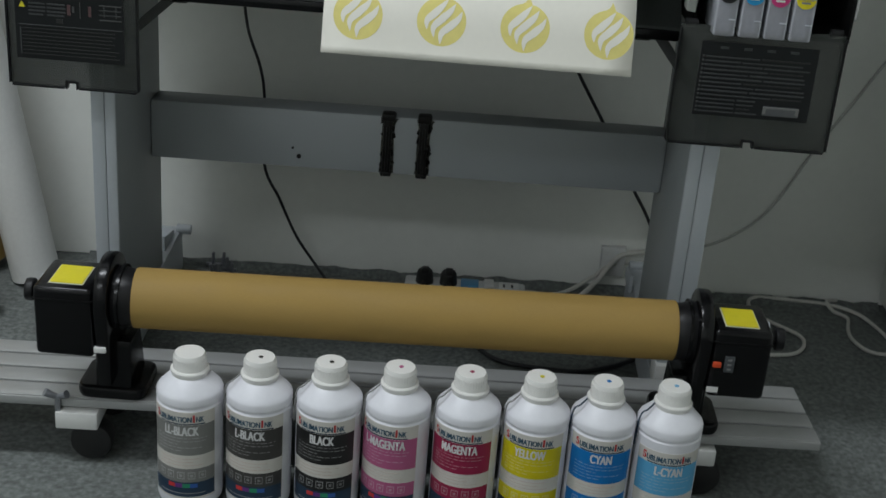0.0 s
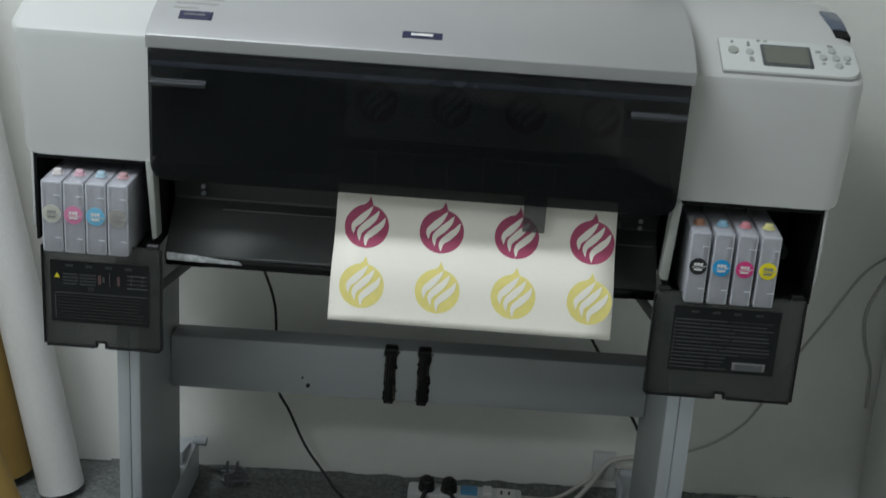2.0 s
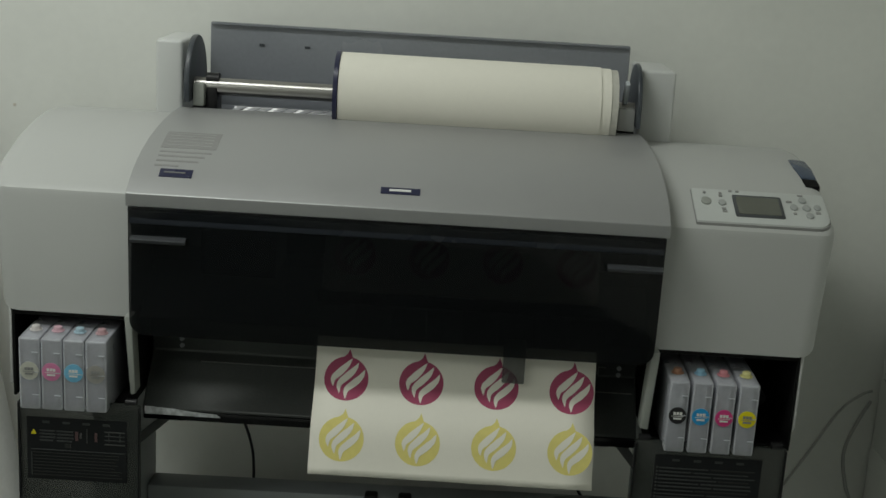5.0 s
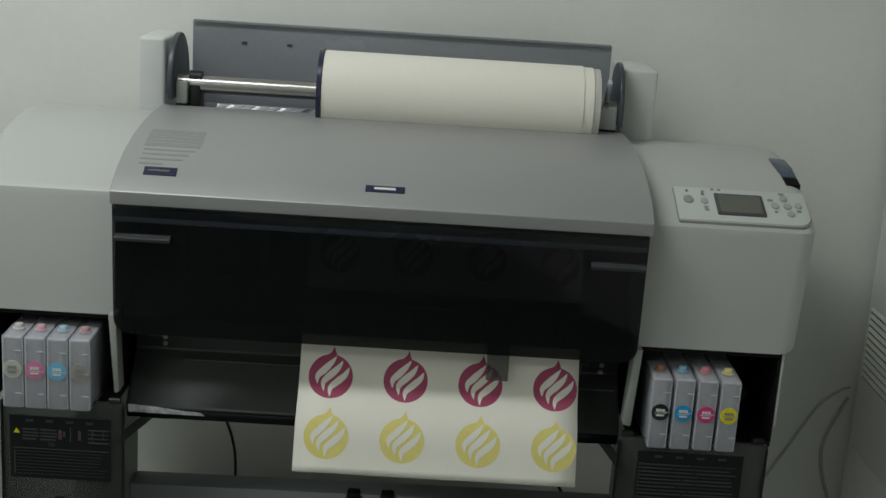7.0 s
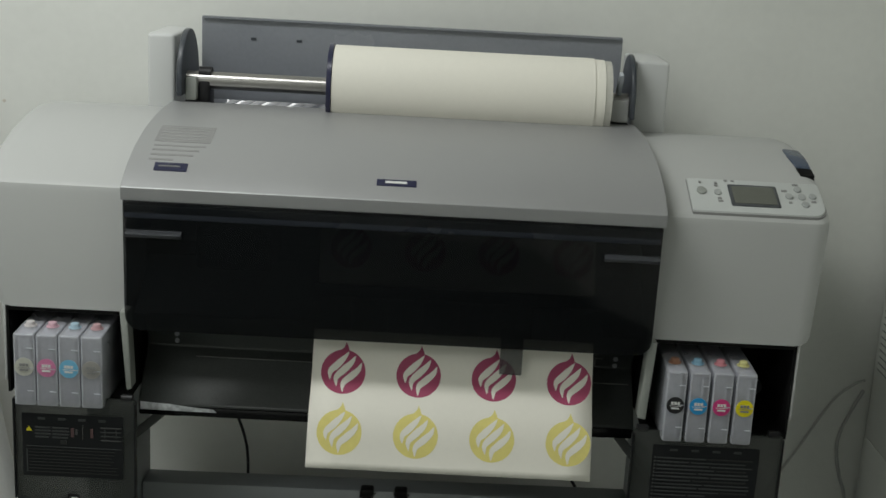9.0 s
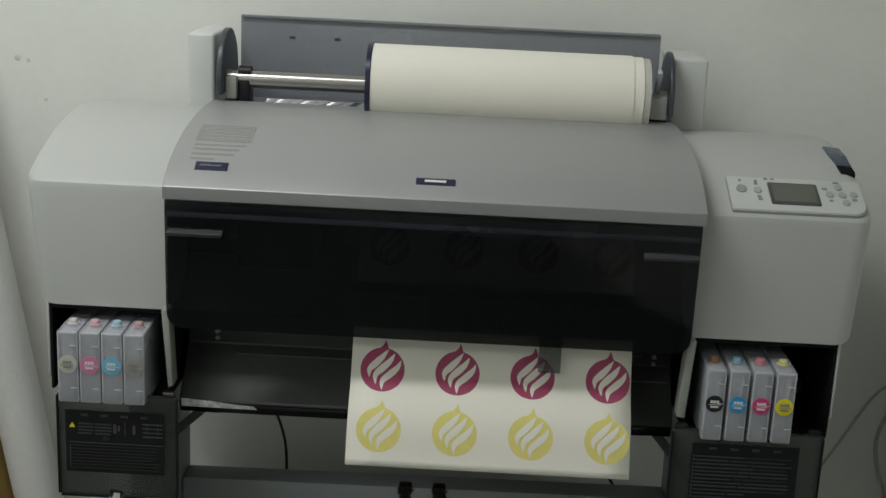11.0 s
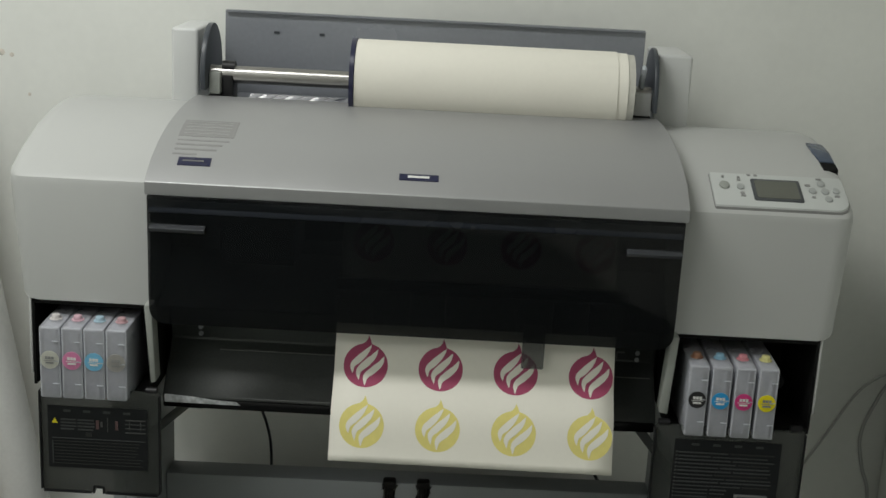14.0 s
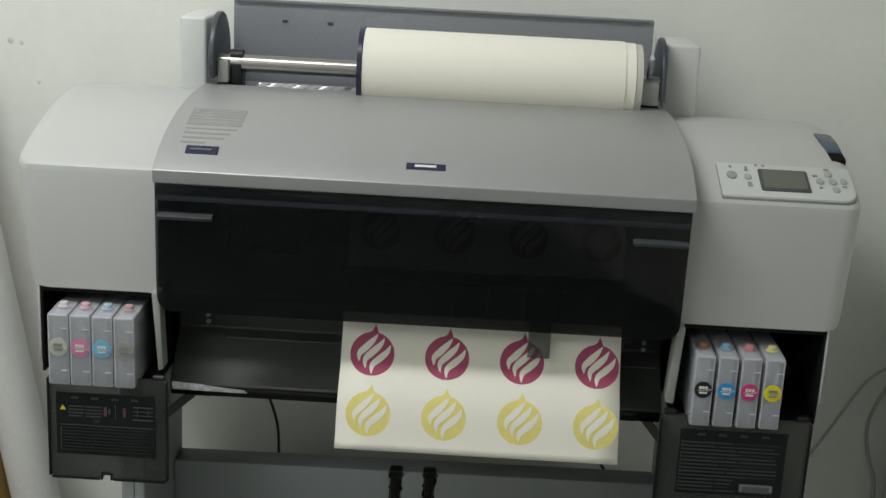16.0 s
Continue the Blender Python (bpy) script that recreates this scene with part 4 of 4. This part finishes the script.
def drive(x, y, s, label):
    """A clamp unit of the take-up; s is the side to which its box points (-1 or 1)."""
    d = thing("take_up_drive", (x, y, 0.101), label, "take-up drive", "take-up drives")

    def bx(a, b, y0, y1, z0, z1, bev, seg=2):
        return box(*sorted((x + s * a, x + s * b)), y + y0, y + y1, z0, z1, bev, seg)
    part("base", plate(rounded(*sorted((x + s * 0.055, x - s * 0.040)), y - 0.030, y + 0.060, 0.018), 2, 0.101, 0.119, 0.005), BLACKGLOSS, d)
    part("column", prism([(y - 0.026, 0.117), (y - 0.022, 0.19), (y + 0.03, 0.19), (y + 0.05, 0.117)], *sorted((x - s * 0.022, x + s * 0.028)), 0.004), BLACKGLOSS, d)
    housing = part("motor_box", bx(0.0195, 0.098, -0.056, 0.036, 0.179, 0.280, 0.007, 3), BLACKGLOSS, d, "glossy black motor box")
    part("box_seam", bx(0.020, 0.0985, -0.0567, 0.0367, 0.262, 0.2635, 0), CAVITY, housing)
    part("label_border", bx(0.0345, 0.0805, -0.0425, 0.0145, 0.2795, 0.2805, 0), LABELEDGE, housing)
    part("label", bx(0.036, 0.079, -0.041, 0.013, 0.281, 0.2816, 0), LABELY, housing, "yellow warning label")
    part("side_plate", plate([(y + p * 0.056 - 0.002, z) for p, z in [(-0.75, 0.13)] + [(math.cos(math.pi * (1 - i / 14)), 0.256 + 0.053 * math.sin(math.pi * i / 14)) for i in range(15)] + [(0.75, 0.13)]], 0, *sorted((x, x + s * 0.019)), 0.004), BLACKGLOSS, d)
    hub = part("hub", rod((x + s * 0.002, y, 0.247), (x - s * 0.030, y, 0.247), 0.043, 0.0380, 32, 0.002), BLACK, d)
    part("hub_ring", rod((x - s * 0.006, y, 0.247), (x - s * 0.010, y, 0.247), 0.0455, seg=32), BLACKGLOSS, hub)
    knob = part("knob", rod((x + s * 0.097, y + 0.006, 0.244), (x + s * 0.119, y + 0.006, 0.244), 0.012, 0.010, 16, 0.002), BLACK, d)
    part("knob_grip", rod((x + s * 0.115, y + 0.006, 0.244), (x + s * 0.127, y + 0.006, 0.244), 0.016, seg=10, bevel=0.002), BLACK, knob)
    part("knob_collar", rod((x + s * 0.0975, y + 0.006, 0.254), (x + s * 0.104, y + 0.006, 0.254), 0.015, seg=14), STANDLT, knob)
    part("sticker", bx(0.004, 0.020, -0.0545, -0.048, 0.187, 0.195, 0.0005) if s < 0 else bx(0.0195, 0.035, -0.0575, -0.0562, 0.187, 0.195, 0), WHITEP, d)
    return d, housing


drive(-0.382, -0.125, -1, "glossy black take-up clamp with a yellow label")
_, hr = drive(0.403, -0.090, 1, "glossy black take-up drive with a red switch and yellow label")
part("switch", box(0.425, 0.437, -0.1495, -0.1455, 0.225, 0.234, 0.002), RED, hr, "red switch")
part("switch_plate", box(0.4405, 0.454, -0.1485, -0.1455, 0.219, 0.243, 0.001), LCDF, hr)
for i in range(3):
    part("printed_bar", box(0.4445, 0.450, -0.1492, -0.1487, 0.223 + 0.007 * i, 0.2255 + 0.007 * i), STAMP, hr)

core = thing("cardboard_tube", (0.01, -0.108, 0.247), "brown kraft cardboard tube held between the take-up clamps", "cardboard tube")
part("tube_wall", tube((-0.356, -0.1245, 0.247), (0.376, -0.090, 0.247), 0.0415, 0.0385, 48), KRAFT, core)
part("cut_rim", tube((-0.3568, -0.12454, 0.247), (-0.3558, -0.12450, 0.247), 0.0412, 0.0388, 48), KRAFT, core)
part("cut_rim", tube((0.3758, -0.0900, 0.247), (0.3768, -0.08996, 0.247), 0.0412, 0.0388, 48), KRAFT, core)

# ---- ink bottles in a row on the floor ----
BR = 0.0438


def patch(x, y, r, a0, a1, z0, z1, n=18):
    """A thin label round a bottle, from angle a0 to a1 in degrees, 0 facing the front."""
    bm = bmesh.new()
    last = None
    for i in range(n + 1):
        a = radians(a0 + (a1 - a0) * i / n)
        px, py = math.sin(a), -math.cos(a)
        row = [bm.verts.new((x + px * q, y + py * q, z)) for q, z in ((r, z0), (r, z1), (r - 0.001, z1), (r - 0.001, z0))]
        if last:
            for k in range(4):
                bm.faces.new((last[k], row[k], row[(k + 1) % 4], last[(k + 1) % 4]))
        last = row
    bmesh.ops.recalc_face_normals(bm, faces=bm.faces[:])
    return smooth(bm)


def round_word(text, size, x, y, r, turn, z):
    bm = letters(text, size)
    for dx in (-0.0009, -0.0005, 0.0005, 0.0009):
        bm = join(bm, shift(letters(text, size), Matrix.Translation((dx, 0, 0))))
    bmesh.ops.subdivide_edges(bm, edges=[e for e in bm.edges if e.calc_length() > 0.004], cuts=1)
    bmesh.ops.triangulate(bm, faces=bm.faces[:])
    for v in bm.verts:
        a = v.co.x * 0.58 / r + radians(turn)
        v.co = Vector((x + r * math.sin(a), y - r * math.cos(a), z + v.co.y))
    return bm


def arc_word(text, size, x, y, r, a0, a1, z):
    """A word bent round a bottle so that it fills the angles from a0 to a1."""
    bm = letters(text, size)
    for dx in (-0.0004, 0.0004):
        bm = join(bm, shift(letters(text, size), Matrix.Translation((dx, 0, 0))))
    bmesh.ops.triangulate(bm, faces=bm.faces[:])
    lo, hi = min(v.co.x for v in bm.verts), max(v.co.x for v in bm.verts)
    for v in bm.verts:
        a = radians(a0 + (a1 - a0) * (v.co.x - lo) / (hi - lo))
        v.co = Vector((x + r * math.sin(a), y - r * math.cos(a), z + v.co.y))
    return bm


LABELW = material("label_paper", (0.60, 0.575, 0.53), 0.5, var=0.05, scale=25)
TEAL = material("teal_print", (0.035, 0.09, 0.14), 0.5)
REDP = material("red_print", (0.50, 0.03, 0.03), 0.5)
DEEP = material("deep_blue_print", (0.012, 0.035, 0.07), 0.5)
GREENP = material("green_print", (0.02, 0.25, 0.12), 0.5)
PURP = material("purple_print", (0.12, 0.03, 0.2), 0.5)
BLUEPR = material("blue_print", (0.03, 0.10, 0.35), 0.5)
WORDW = material("white_print", (0.66, 0.66, 0.66), 0.5)
PINKISH = material("faint_pink_print", (0.55, 0.45, 0.40), 0.5)


def bottle(word, colour, x, y, turn, name, strap, lift=0.0):
    b = thing("ink_bottle", (x, y, 0), f"white plastic ink bottle with {name} label, on the carpet", "bottle", "ink bottles")
    prof = [(0, 0.0), (BR - 0.006, 0.0), (BR - 0.001, 0.004), (BR, 0.010), (BR, 0.1515), (BR - 0.0016, 0.1535), (BR - 0.0016, 0.156), (BR, 0.158), (BR, 0.166), (BR - 0.0012, 0.1692), (BR - 0.004, 0.1722),
            (0.0262, 0.1865), (0.0235, 0.188), (0.0205, 0.189), (0.0205, 0.194), (0, 0.194)]
    part("flask", shift(lathe(prof, 48), Matrix.Translation((x, y, 0))), HDPE, b)
    cap = part("cap", shift(lathe([(0.021, 0.1972), (0.0224, 0.1972), (0.0220, 0.200), (0.0207, 0.2140), (0.0192, 0.2175), (0, 0.2175)], 40), Matrix.Translation((x, y, 0))), CAPW, b, "white ribbed screw cap")
    for i in range(36):
        a = 2 * math.pi * i / 36
        rib = box(-0.0006, 0.0006, -0.0005, 0.0005, 0.1990, 0.2125)
        part("cap_rib", shift(rib, Matrix.Translation((x + 0.0212 * math.cos(a), y + 0.0212 * math.sin(a), 0))), CAPW, cap)
    part("seal_ring", shift(lathe([(0.0205, 0.187), (0.0240, 0.1872), (0.0243, 0.190), (0.0252, 0.1915), (0.0254, 0.1945), (0.0238, 0.1965), (0.0205, 0.197)], 40), Matrix.Translation((x, y, 0))), CAPW, b)
    ink = material(name.replace(" ", "_") + "_label", colour, 0.45, var=0.04, scale=30)
    ink_pale = material(name.replace(" ", "_") + "_fine_print", tuple(0.68 * c + 0.32 * w for c, w in zip(colour, (0.6, 0.6, 0.6))), 0.5)
    if strap:
        part("cap_dot", rod((x + 0.001, y - 0.001, 0.2173), (x + 0.001, y - 0.001, 0.2180), 0.0031, seg=16), ink, cap)
        part("cap_strap", sweep([(x - 0.0250, y - 0.006, 0.192), (x - 0.034, y - 0.013, 0.1855), (x - 0.0425, y - 0.014, 0.176), (x - 0.0455, y - 0.010, 0.130)], 0.0012, 6), DEEP if name in ("cyan", "light cyan") else STAMP, b, "thin cord")
    t0, t1 = turn - 64, turn + 60
    dz = 0.012 - lift
    r = BR + 0.0004
    lab = part("label", patch(x, y, r, t0, t1, 0.018, 0.139 + dz, 30), LABELW, b, name + " paper label")
    part("colour_field", patch(x, y, r + 0.0002, t0 + 1, t1 - 1, 0.074 + dz, 0.120 + dz, 30), ink, lab)
    part("colour_field", patch(x, y, r + 0.0002, t0 + 1, t1 - 1, 0.032 + dz, 0.053 + dz, 30), ink, lab)
    part("dark_field", patch(x, y, r + 0.0002, t0 + 1, t1 - 1, 0.021, 0.032 + dz, 30), DEEP, lab)
    rng = random.Random(3)
    for piece, size, b0, b1, dark in (("S", 0.0155, -52, -45, REDP), ("UBLIMATION", 0.0115, -44, 17, TEAL), ("I", 0.0155, 18.5, 22, REDP), ("NK", 0.0115, 24, 38, TEAL)):
        part("heading", arc_word(piece, size, x, y, r + 0.0005, turn + b0, turn + b1, 0.1245 + dz), dark, lab)
    part("heading_bar", patch(x, y, r + 0.0003, turn - 42, turn + 40, 0.1207 + dz, 0.1222 + dz, 16), DEEP, lab)
    part("colour_name", round_word(word, 0.0185, x, y, r + 0.0006, turn - 2, 0.1045 + dz), WORDW, lab, "white lettering")
    for k in range(5):
        z = 0.0995 + dz - 0.0048 * k
        a = turn - 50
        end = turn + (44, 40, -8, 34, -2)[k]
        while a < end:
            l = 4 + 9 * rng.random()
            part("printed_bar", patch(x, y, r + 0.0004, a, min(a + l, end), z, z + 0.0011, 3), ink_pale, lab)
            a += l + 2.5
    for k in range(3):
        part("printed_bar", patch(x, y, r + 0.0003, turn - 44, turn + (30, 18, 36)[k], 0.068 + dz - 0.005 * k, 0.0687 + dz - 0.005 * k, 8), PINKISH, lab)
    for k in range(5):
        a = turn - 46 + 18.5 * k
        part("pictogram", patch(x, y, r + 0.0004, a, a + 13, 0.037 + dz, 0.048 + dz, 4), ink_pale, lab)
        part("pictogram", patch(x, y, r + 0.0006, a + 1.5, a + 11.5, 0.0385 + dz, 0.0465 + dz, 3), ink, lab)
        part("pictogram", patch(x, y, r + 0.0007, a + 4, a + 9, 0.0405 + dz, 0.0445 + dz, 3), ink_pale, lab)
    for k, m in enumerate((REDP, PURP, GREENP, BLUEPR)):
        part("colour_bar", patch(x, y, r + 0.0004, turn - 26 + 13 * k, turn - 13 + 13 * k, 0.0235 + dz, 0.0295 + dz, 3), m, lab)
    part("printed_bar", patch(x, y, r + 0.0004, turn - 46, turn + 40, 0.026, 0.0272, 10), STAMP, lab)
    return b


BOTTLES = [("LL-BLACK", (0.20, 0.20, 0.19), "grey", False), ("L-BLACK", (0.045, 0.043, 0.04), "dark grey", True), ("BLACK", (0.010, 0.010, 0.010), "black", True),
           ("L-MAGENTA", (0.42, 0.10, 0.22), "pink", True), ("MAGENTA", (0.28, 0.008, 0.055), "crimson", True), ("YELLOW", (0.62, 0.53, 0.0), "yellow", True),
           ("CYAN", (0.0, 0.16, 0.48), "cyan", True), ("L-CYAN", (0.10, 0.36, 0.60), "light cyan", True)]
for (word, colour, name, strap), x, turn in zip(BOTTLES, (-0.266, -0.174, -0.081, 0.010, 0.103, 0.195, 0.283, 0.372), (4, 0, 2, -12, -4, -2, 6, 8)):
    bottle(word, colour, x, -0.209 + 0.026 * (x + 0.267), turn - 6, name, strap, 0.012 if word == "L-CYAN" else 0.0)

# ---- rolls leaning in the left corner ----
def leaning(name, p0, p1, r, inner, mat, label, category):
    t = thing(name, p0, label, category)
    part("roll_wrap", tube(p0, p1, r, inner, 40), mat, t)
    d = (Vector(p1) - Vector(p0)).normalized()
    part("roll_core", tube(Vector(p0) + d * 0.004, Vector(p1) - d * 0.004, inner - 0.0005, inner - 0.006, 32), PAPEREDGE, t)
    return t


leaning("white_roll", (-0.682, 0.405, 0.008), (-0.90, 0.445, 1.15), 0.043, 0.033, WHITEROLL, "long white wrapped roll leaning in the corner", "roll")
leaning("kraft_roll", (-0.805, 0.440, 0.012), (-0.985, 0.470, 1.0), 0.055, 0.048, KRAFT, "tall brown kraft tube leaning on the wall", "cardboard tube")
leaning("kraft_roll", (-0.735, 0.250, 0.020), (-1.02, 0.30, 0.75), 0.042, 0.037, KRAFT, "brown kraft tube leaning in the corner", "cardboard tube")

# ---- cables, power strip and fittings on the floor ----
cab = thing("power_cable", (-0.3, 0.5, 0), "thin black power cable hanging behind the stand to the floor", "cable")
part("cord", sweep([(-0.329, 0.46, 0.66), (-0.326, 0.48, 0.56), (-0.320, 0.50, 0.47), (-0.297, 0.50, 0.40), (-0.289, 0.50, 0.345), (-0.287, 0.50, 0.22), (-0.258, 0.50, 0.155), (-0.226, 0.50, 0.085), (-0.19, 0.495, 0.035), (-0.155, 0.46, 0.010), (-0.119, 0.426, 0.006), (-0.05, 0.390, 0.006), (0.047, 0.389, 0.006), (0.10, 0.36, 0.006)], 0.0027), CABLEB, cab)
cab2 = thing("power_cable", (0.2, 0.3, 0), "black cable curling over the carpet", "cable")
part("cord", sweep([(0.018, 0.452, 0.035), (0.00, 0.425, 0.008), (-0.04, 0.40, 0.006), (0.03, 0.35, 0.006), (0.10, 0.30, 0.006), (0.121, 0.2685, 0.006), (0.1549, 0.2299, 0.006), (0.2117, 0.214, 0.006), (0.2872, 0.2113, 0.006), (0.3459, 0.2369, 0.006), (0.393, 0.2737, 0.006)], 0.0042), CABLEB, cab2)
cab5 = thing("power_cable", (0.1, 0.45, 0), "black plug cable on the carpet", "cable")
part("cord", sweep([(0.062, 0.452, 0.035), (0.09, 0.44, 0.010), (0.14, 0.42, 0.006), (0.19, 0.385, 0.006), (0.17, 0.33, 0.006)], 0.0038), CABLEB, cab5)
cab3 = thing("signal_cable", (0.3, 0.5, 0), "black cable hanging along the wall behind the crossbar", "cable")
part("cord", sweep([(0.18, 0.50, 0.60), (0.22, 0.52, 0.51), (0.262, 0.55, 0.424), (0.316, 0.552, 0.336), (0.355, 0.555, 0.27), (0.389, 0.556, 0.209), (0.416, 0.558, 0.166), (0.44, 0.56, 0.12)], 0.003), CABLEB, cab3)
cab4 = thing("wall_cable", (0.7, 0.58, 0.3), "grey cable looped on the wall", "cable")
part("cord", sweep([(0.876, 0.583, 0.541), (0.8567, 0.5846, 0.5314), (0.8175, 0.583, 0.4947), (0.765, 0.581, 0.40), (0.7177, 0.579, 0.318), (0.665, 0.577, 0.210), (0.6301, 0.5755, 0.160), (0.585, 0.574, 0.123), (0.5431, 0.572, 0.102), (0.49, 0.570, 0.085)], 0.0025), CABLEG, cab4)
part("cord", sweep([(0.876, 0.584, 0.520), (0.8624, 0.584, 0.491), (0.8421, 0.583, 0.437), (0.8389, 0.583, 0.3956), (0.850, 0.583, 0.345), (0.866, 0.583, 0.299), (0.872, 0.583, 0.22)], 0.0033), CABLEG, cab4)
wc = thing("white_cable", (0.7, 0.45, 0), "white cable lying in loops on the carpet", "cable")
part("cord", sweep([(0.58, 0.325, 0.005), (0.6537, 0.3354, 0.005), (0.6843, 0.3486, 0.005), (0.7041, 0.3802, 0.005), (0.7031, 0.4192, 0.005), (0.6534, 0.4743, 0.005), (0.6336, 0.5218, 0.005), (0.6362, 0.552, 0.005), (0.6533, 0.570, 0.005), (0.6773, 0.572, 0.005), (0.7322, 0.568, 0.005), (0.7872, 0.558, 0.007), (0.8342, 0.5206, 0.010), (0.862, 0.4718, 0.005), (0.870, 0.4251, 0.005), (0.868, 0.3939, 0.005), (0.8468, 0.3711, 0.005), (0.8173, 0.3799, 0.005), (0.8005, 0.422, 0.005), (0.8037, 0.4648, 0.005), (0.8129, 0.5057, 0.006), (0.7923, 0.5331, 0.006), (0.786, 0.560, 0.012), (0.8086, 0.578, 0.008)], 0.0034), CABLEW, wc)
wc2 = thing("white_cable", (0.3, 0.5, 0), "white twin cable running from the power strip to the wall socket", "cable")
part("cord", sweep([(0.203, 0.475, 0.014), (0.25, 0.462, 0.008), (0.30, 0.485, 0.010), (0.34, 0.52, 0.035), (0.38, 0.55, 0.075), (0.44, 0.562, 0.085)], 0.005), CABLEW, wc2)
part("cord", sweep([(0.203, 0.488, 0.014), (0.27, 0.497, 0.012), (0.33, 0.53, 0.035), (0.37, 0.555, 0.055), (0.44, 0.565, 0.060)], 0.004), CABLEW, wc2)

strip = thing("power_strip", (0.095, 0.49, 0), "white power strip with two black plugs", "power strip")
part("strip_body", box(-0.018, 0.205, 0.452, 0.498, 0.0, 0.027, 0.005), SOCKET, strip)
for x in (0.018, 0.062):
    pl = part("plug", rod((x, 0.472, 0.024), (x, 0.466, 0.052), 0.017, 0.014, 20, 0.004), RUBBER, strip, "black round plug")
    part("plug_grip", box(x - 0.007, x + 0.007, 0.458, 0.474, 0.048, 0.058, 0.003), RUBBER, pl)
part("socket_cover", box(0.085, 0.118, 0.458, 0.492, 0.0265, 0.030, 0.001), BLUEP, strip)
part("switch", box(0.128, 0.146, 0.460, 0.490, 0.0265, 0.034, 0.002), WHITEP, strip)
part("socket_cover", box(0.156, 0.192, 0.458, 0.492, 0.0265, 0.029, 0.001), WHITEP, strip)
for x in (0.165, 0.180):
    part("socket_slot", box(x - 0.002, x + 0.002, 0.468, 0.481, 0.0285, 0.0295), BLACK, strip)

ws = thing("wall_socket", (0.37, 0.568, 0.06), "white wall socket behind the stand leg", "socket")
part("socket_plate", box(0.346, 0.392, 0.553, 0.5685, 0.030, 0.090, 0.003), SOCKET, ws)

rng = random.Random(11)
for i in range(9):
    x, y = -0.385 + 0.075 * rng.random(), 0.468 + 0.035 * rng.random()
    fit_ob = thing("metal_fitting", (x, y, 0), "small grey metal fitting lying on the carpet", "fitting", "metal fittings")
    h = 0.008 + 0.016 * rng.random()
    part("shank", rod((x, y, 0.001), (x + 0.012 * (rng.random() - 0.5), y + 0.01 * (rng.random() - 0.5), h + 0.012), 0.004, 0.003, 8), DEBRIS, fit_ob)
    part("wing", box(x - 0.012, x + 0.012, y - 0.003, y + 0.003, h * 0.4, h * 0.4 + 0.006, 0.002), DEBRIS, fit_ob)

# ---- tall appliance beside the printer ----
unit = thing("floor_air_conditioner", (1.03, 0.36, 0), "tall off-white floor appliance with a column of side vent slots", "air conditioner")
casing = part("casing", box(0.878, 1.20, 0.12, 0.566, 0.02, 1.62, 0.018, 4), UNIT, unit, "smooth off-white casing")
part("plinth", box(0.892, 1.19, 0.135, 0.55, 0.0, 0.0198), BRACKET, unit)
part("lower_panel", plate(rounded(0.135, 0.548, 0.05, 0.445, 0.02), 0, 0.8745, 0.8778, 0.0012), UNIT, casing, "lower side panel")
for k in range(11):
    z = 0.5835 + 0.0126 * k
    # dark strip laid on the casing for the shade inside a slot; nothing is cut
    slot = plate(rounded(0.30, 0.534, z - 0.0022, z + 0.0022, 0.0015, 3), 0, 0.8772, 0.8782)
    part("vent_slot_shade", slot, BRACKET, casing)
    part("vent_louvre", shift(box(-0.0012, 0.0012, 0.302, 0.532, -0.0034, 0.0034, 0.0006, 1), Matrix.Translation((0.8762, 0, z + 0.0052)) @ Matrix.Rotation(radians(28), 4, "Y")), UNIT, casing)
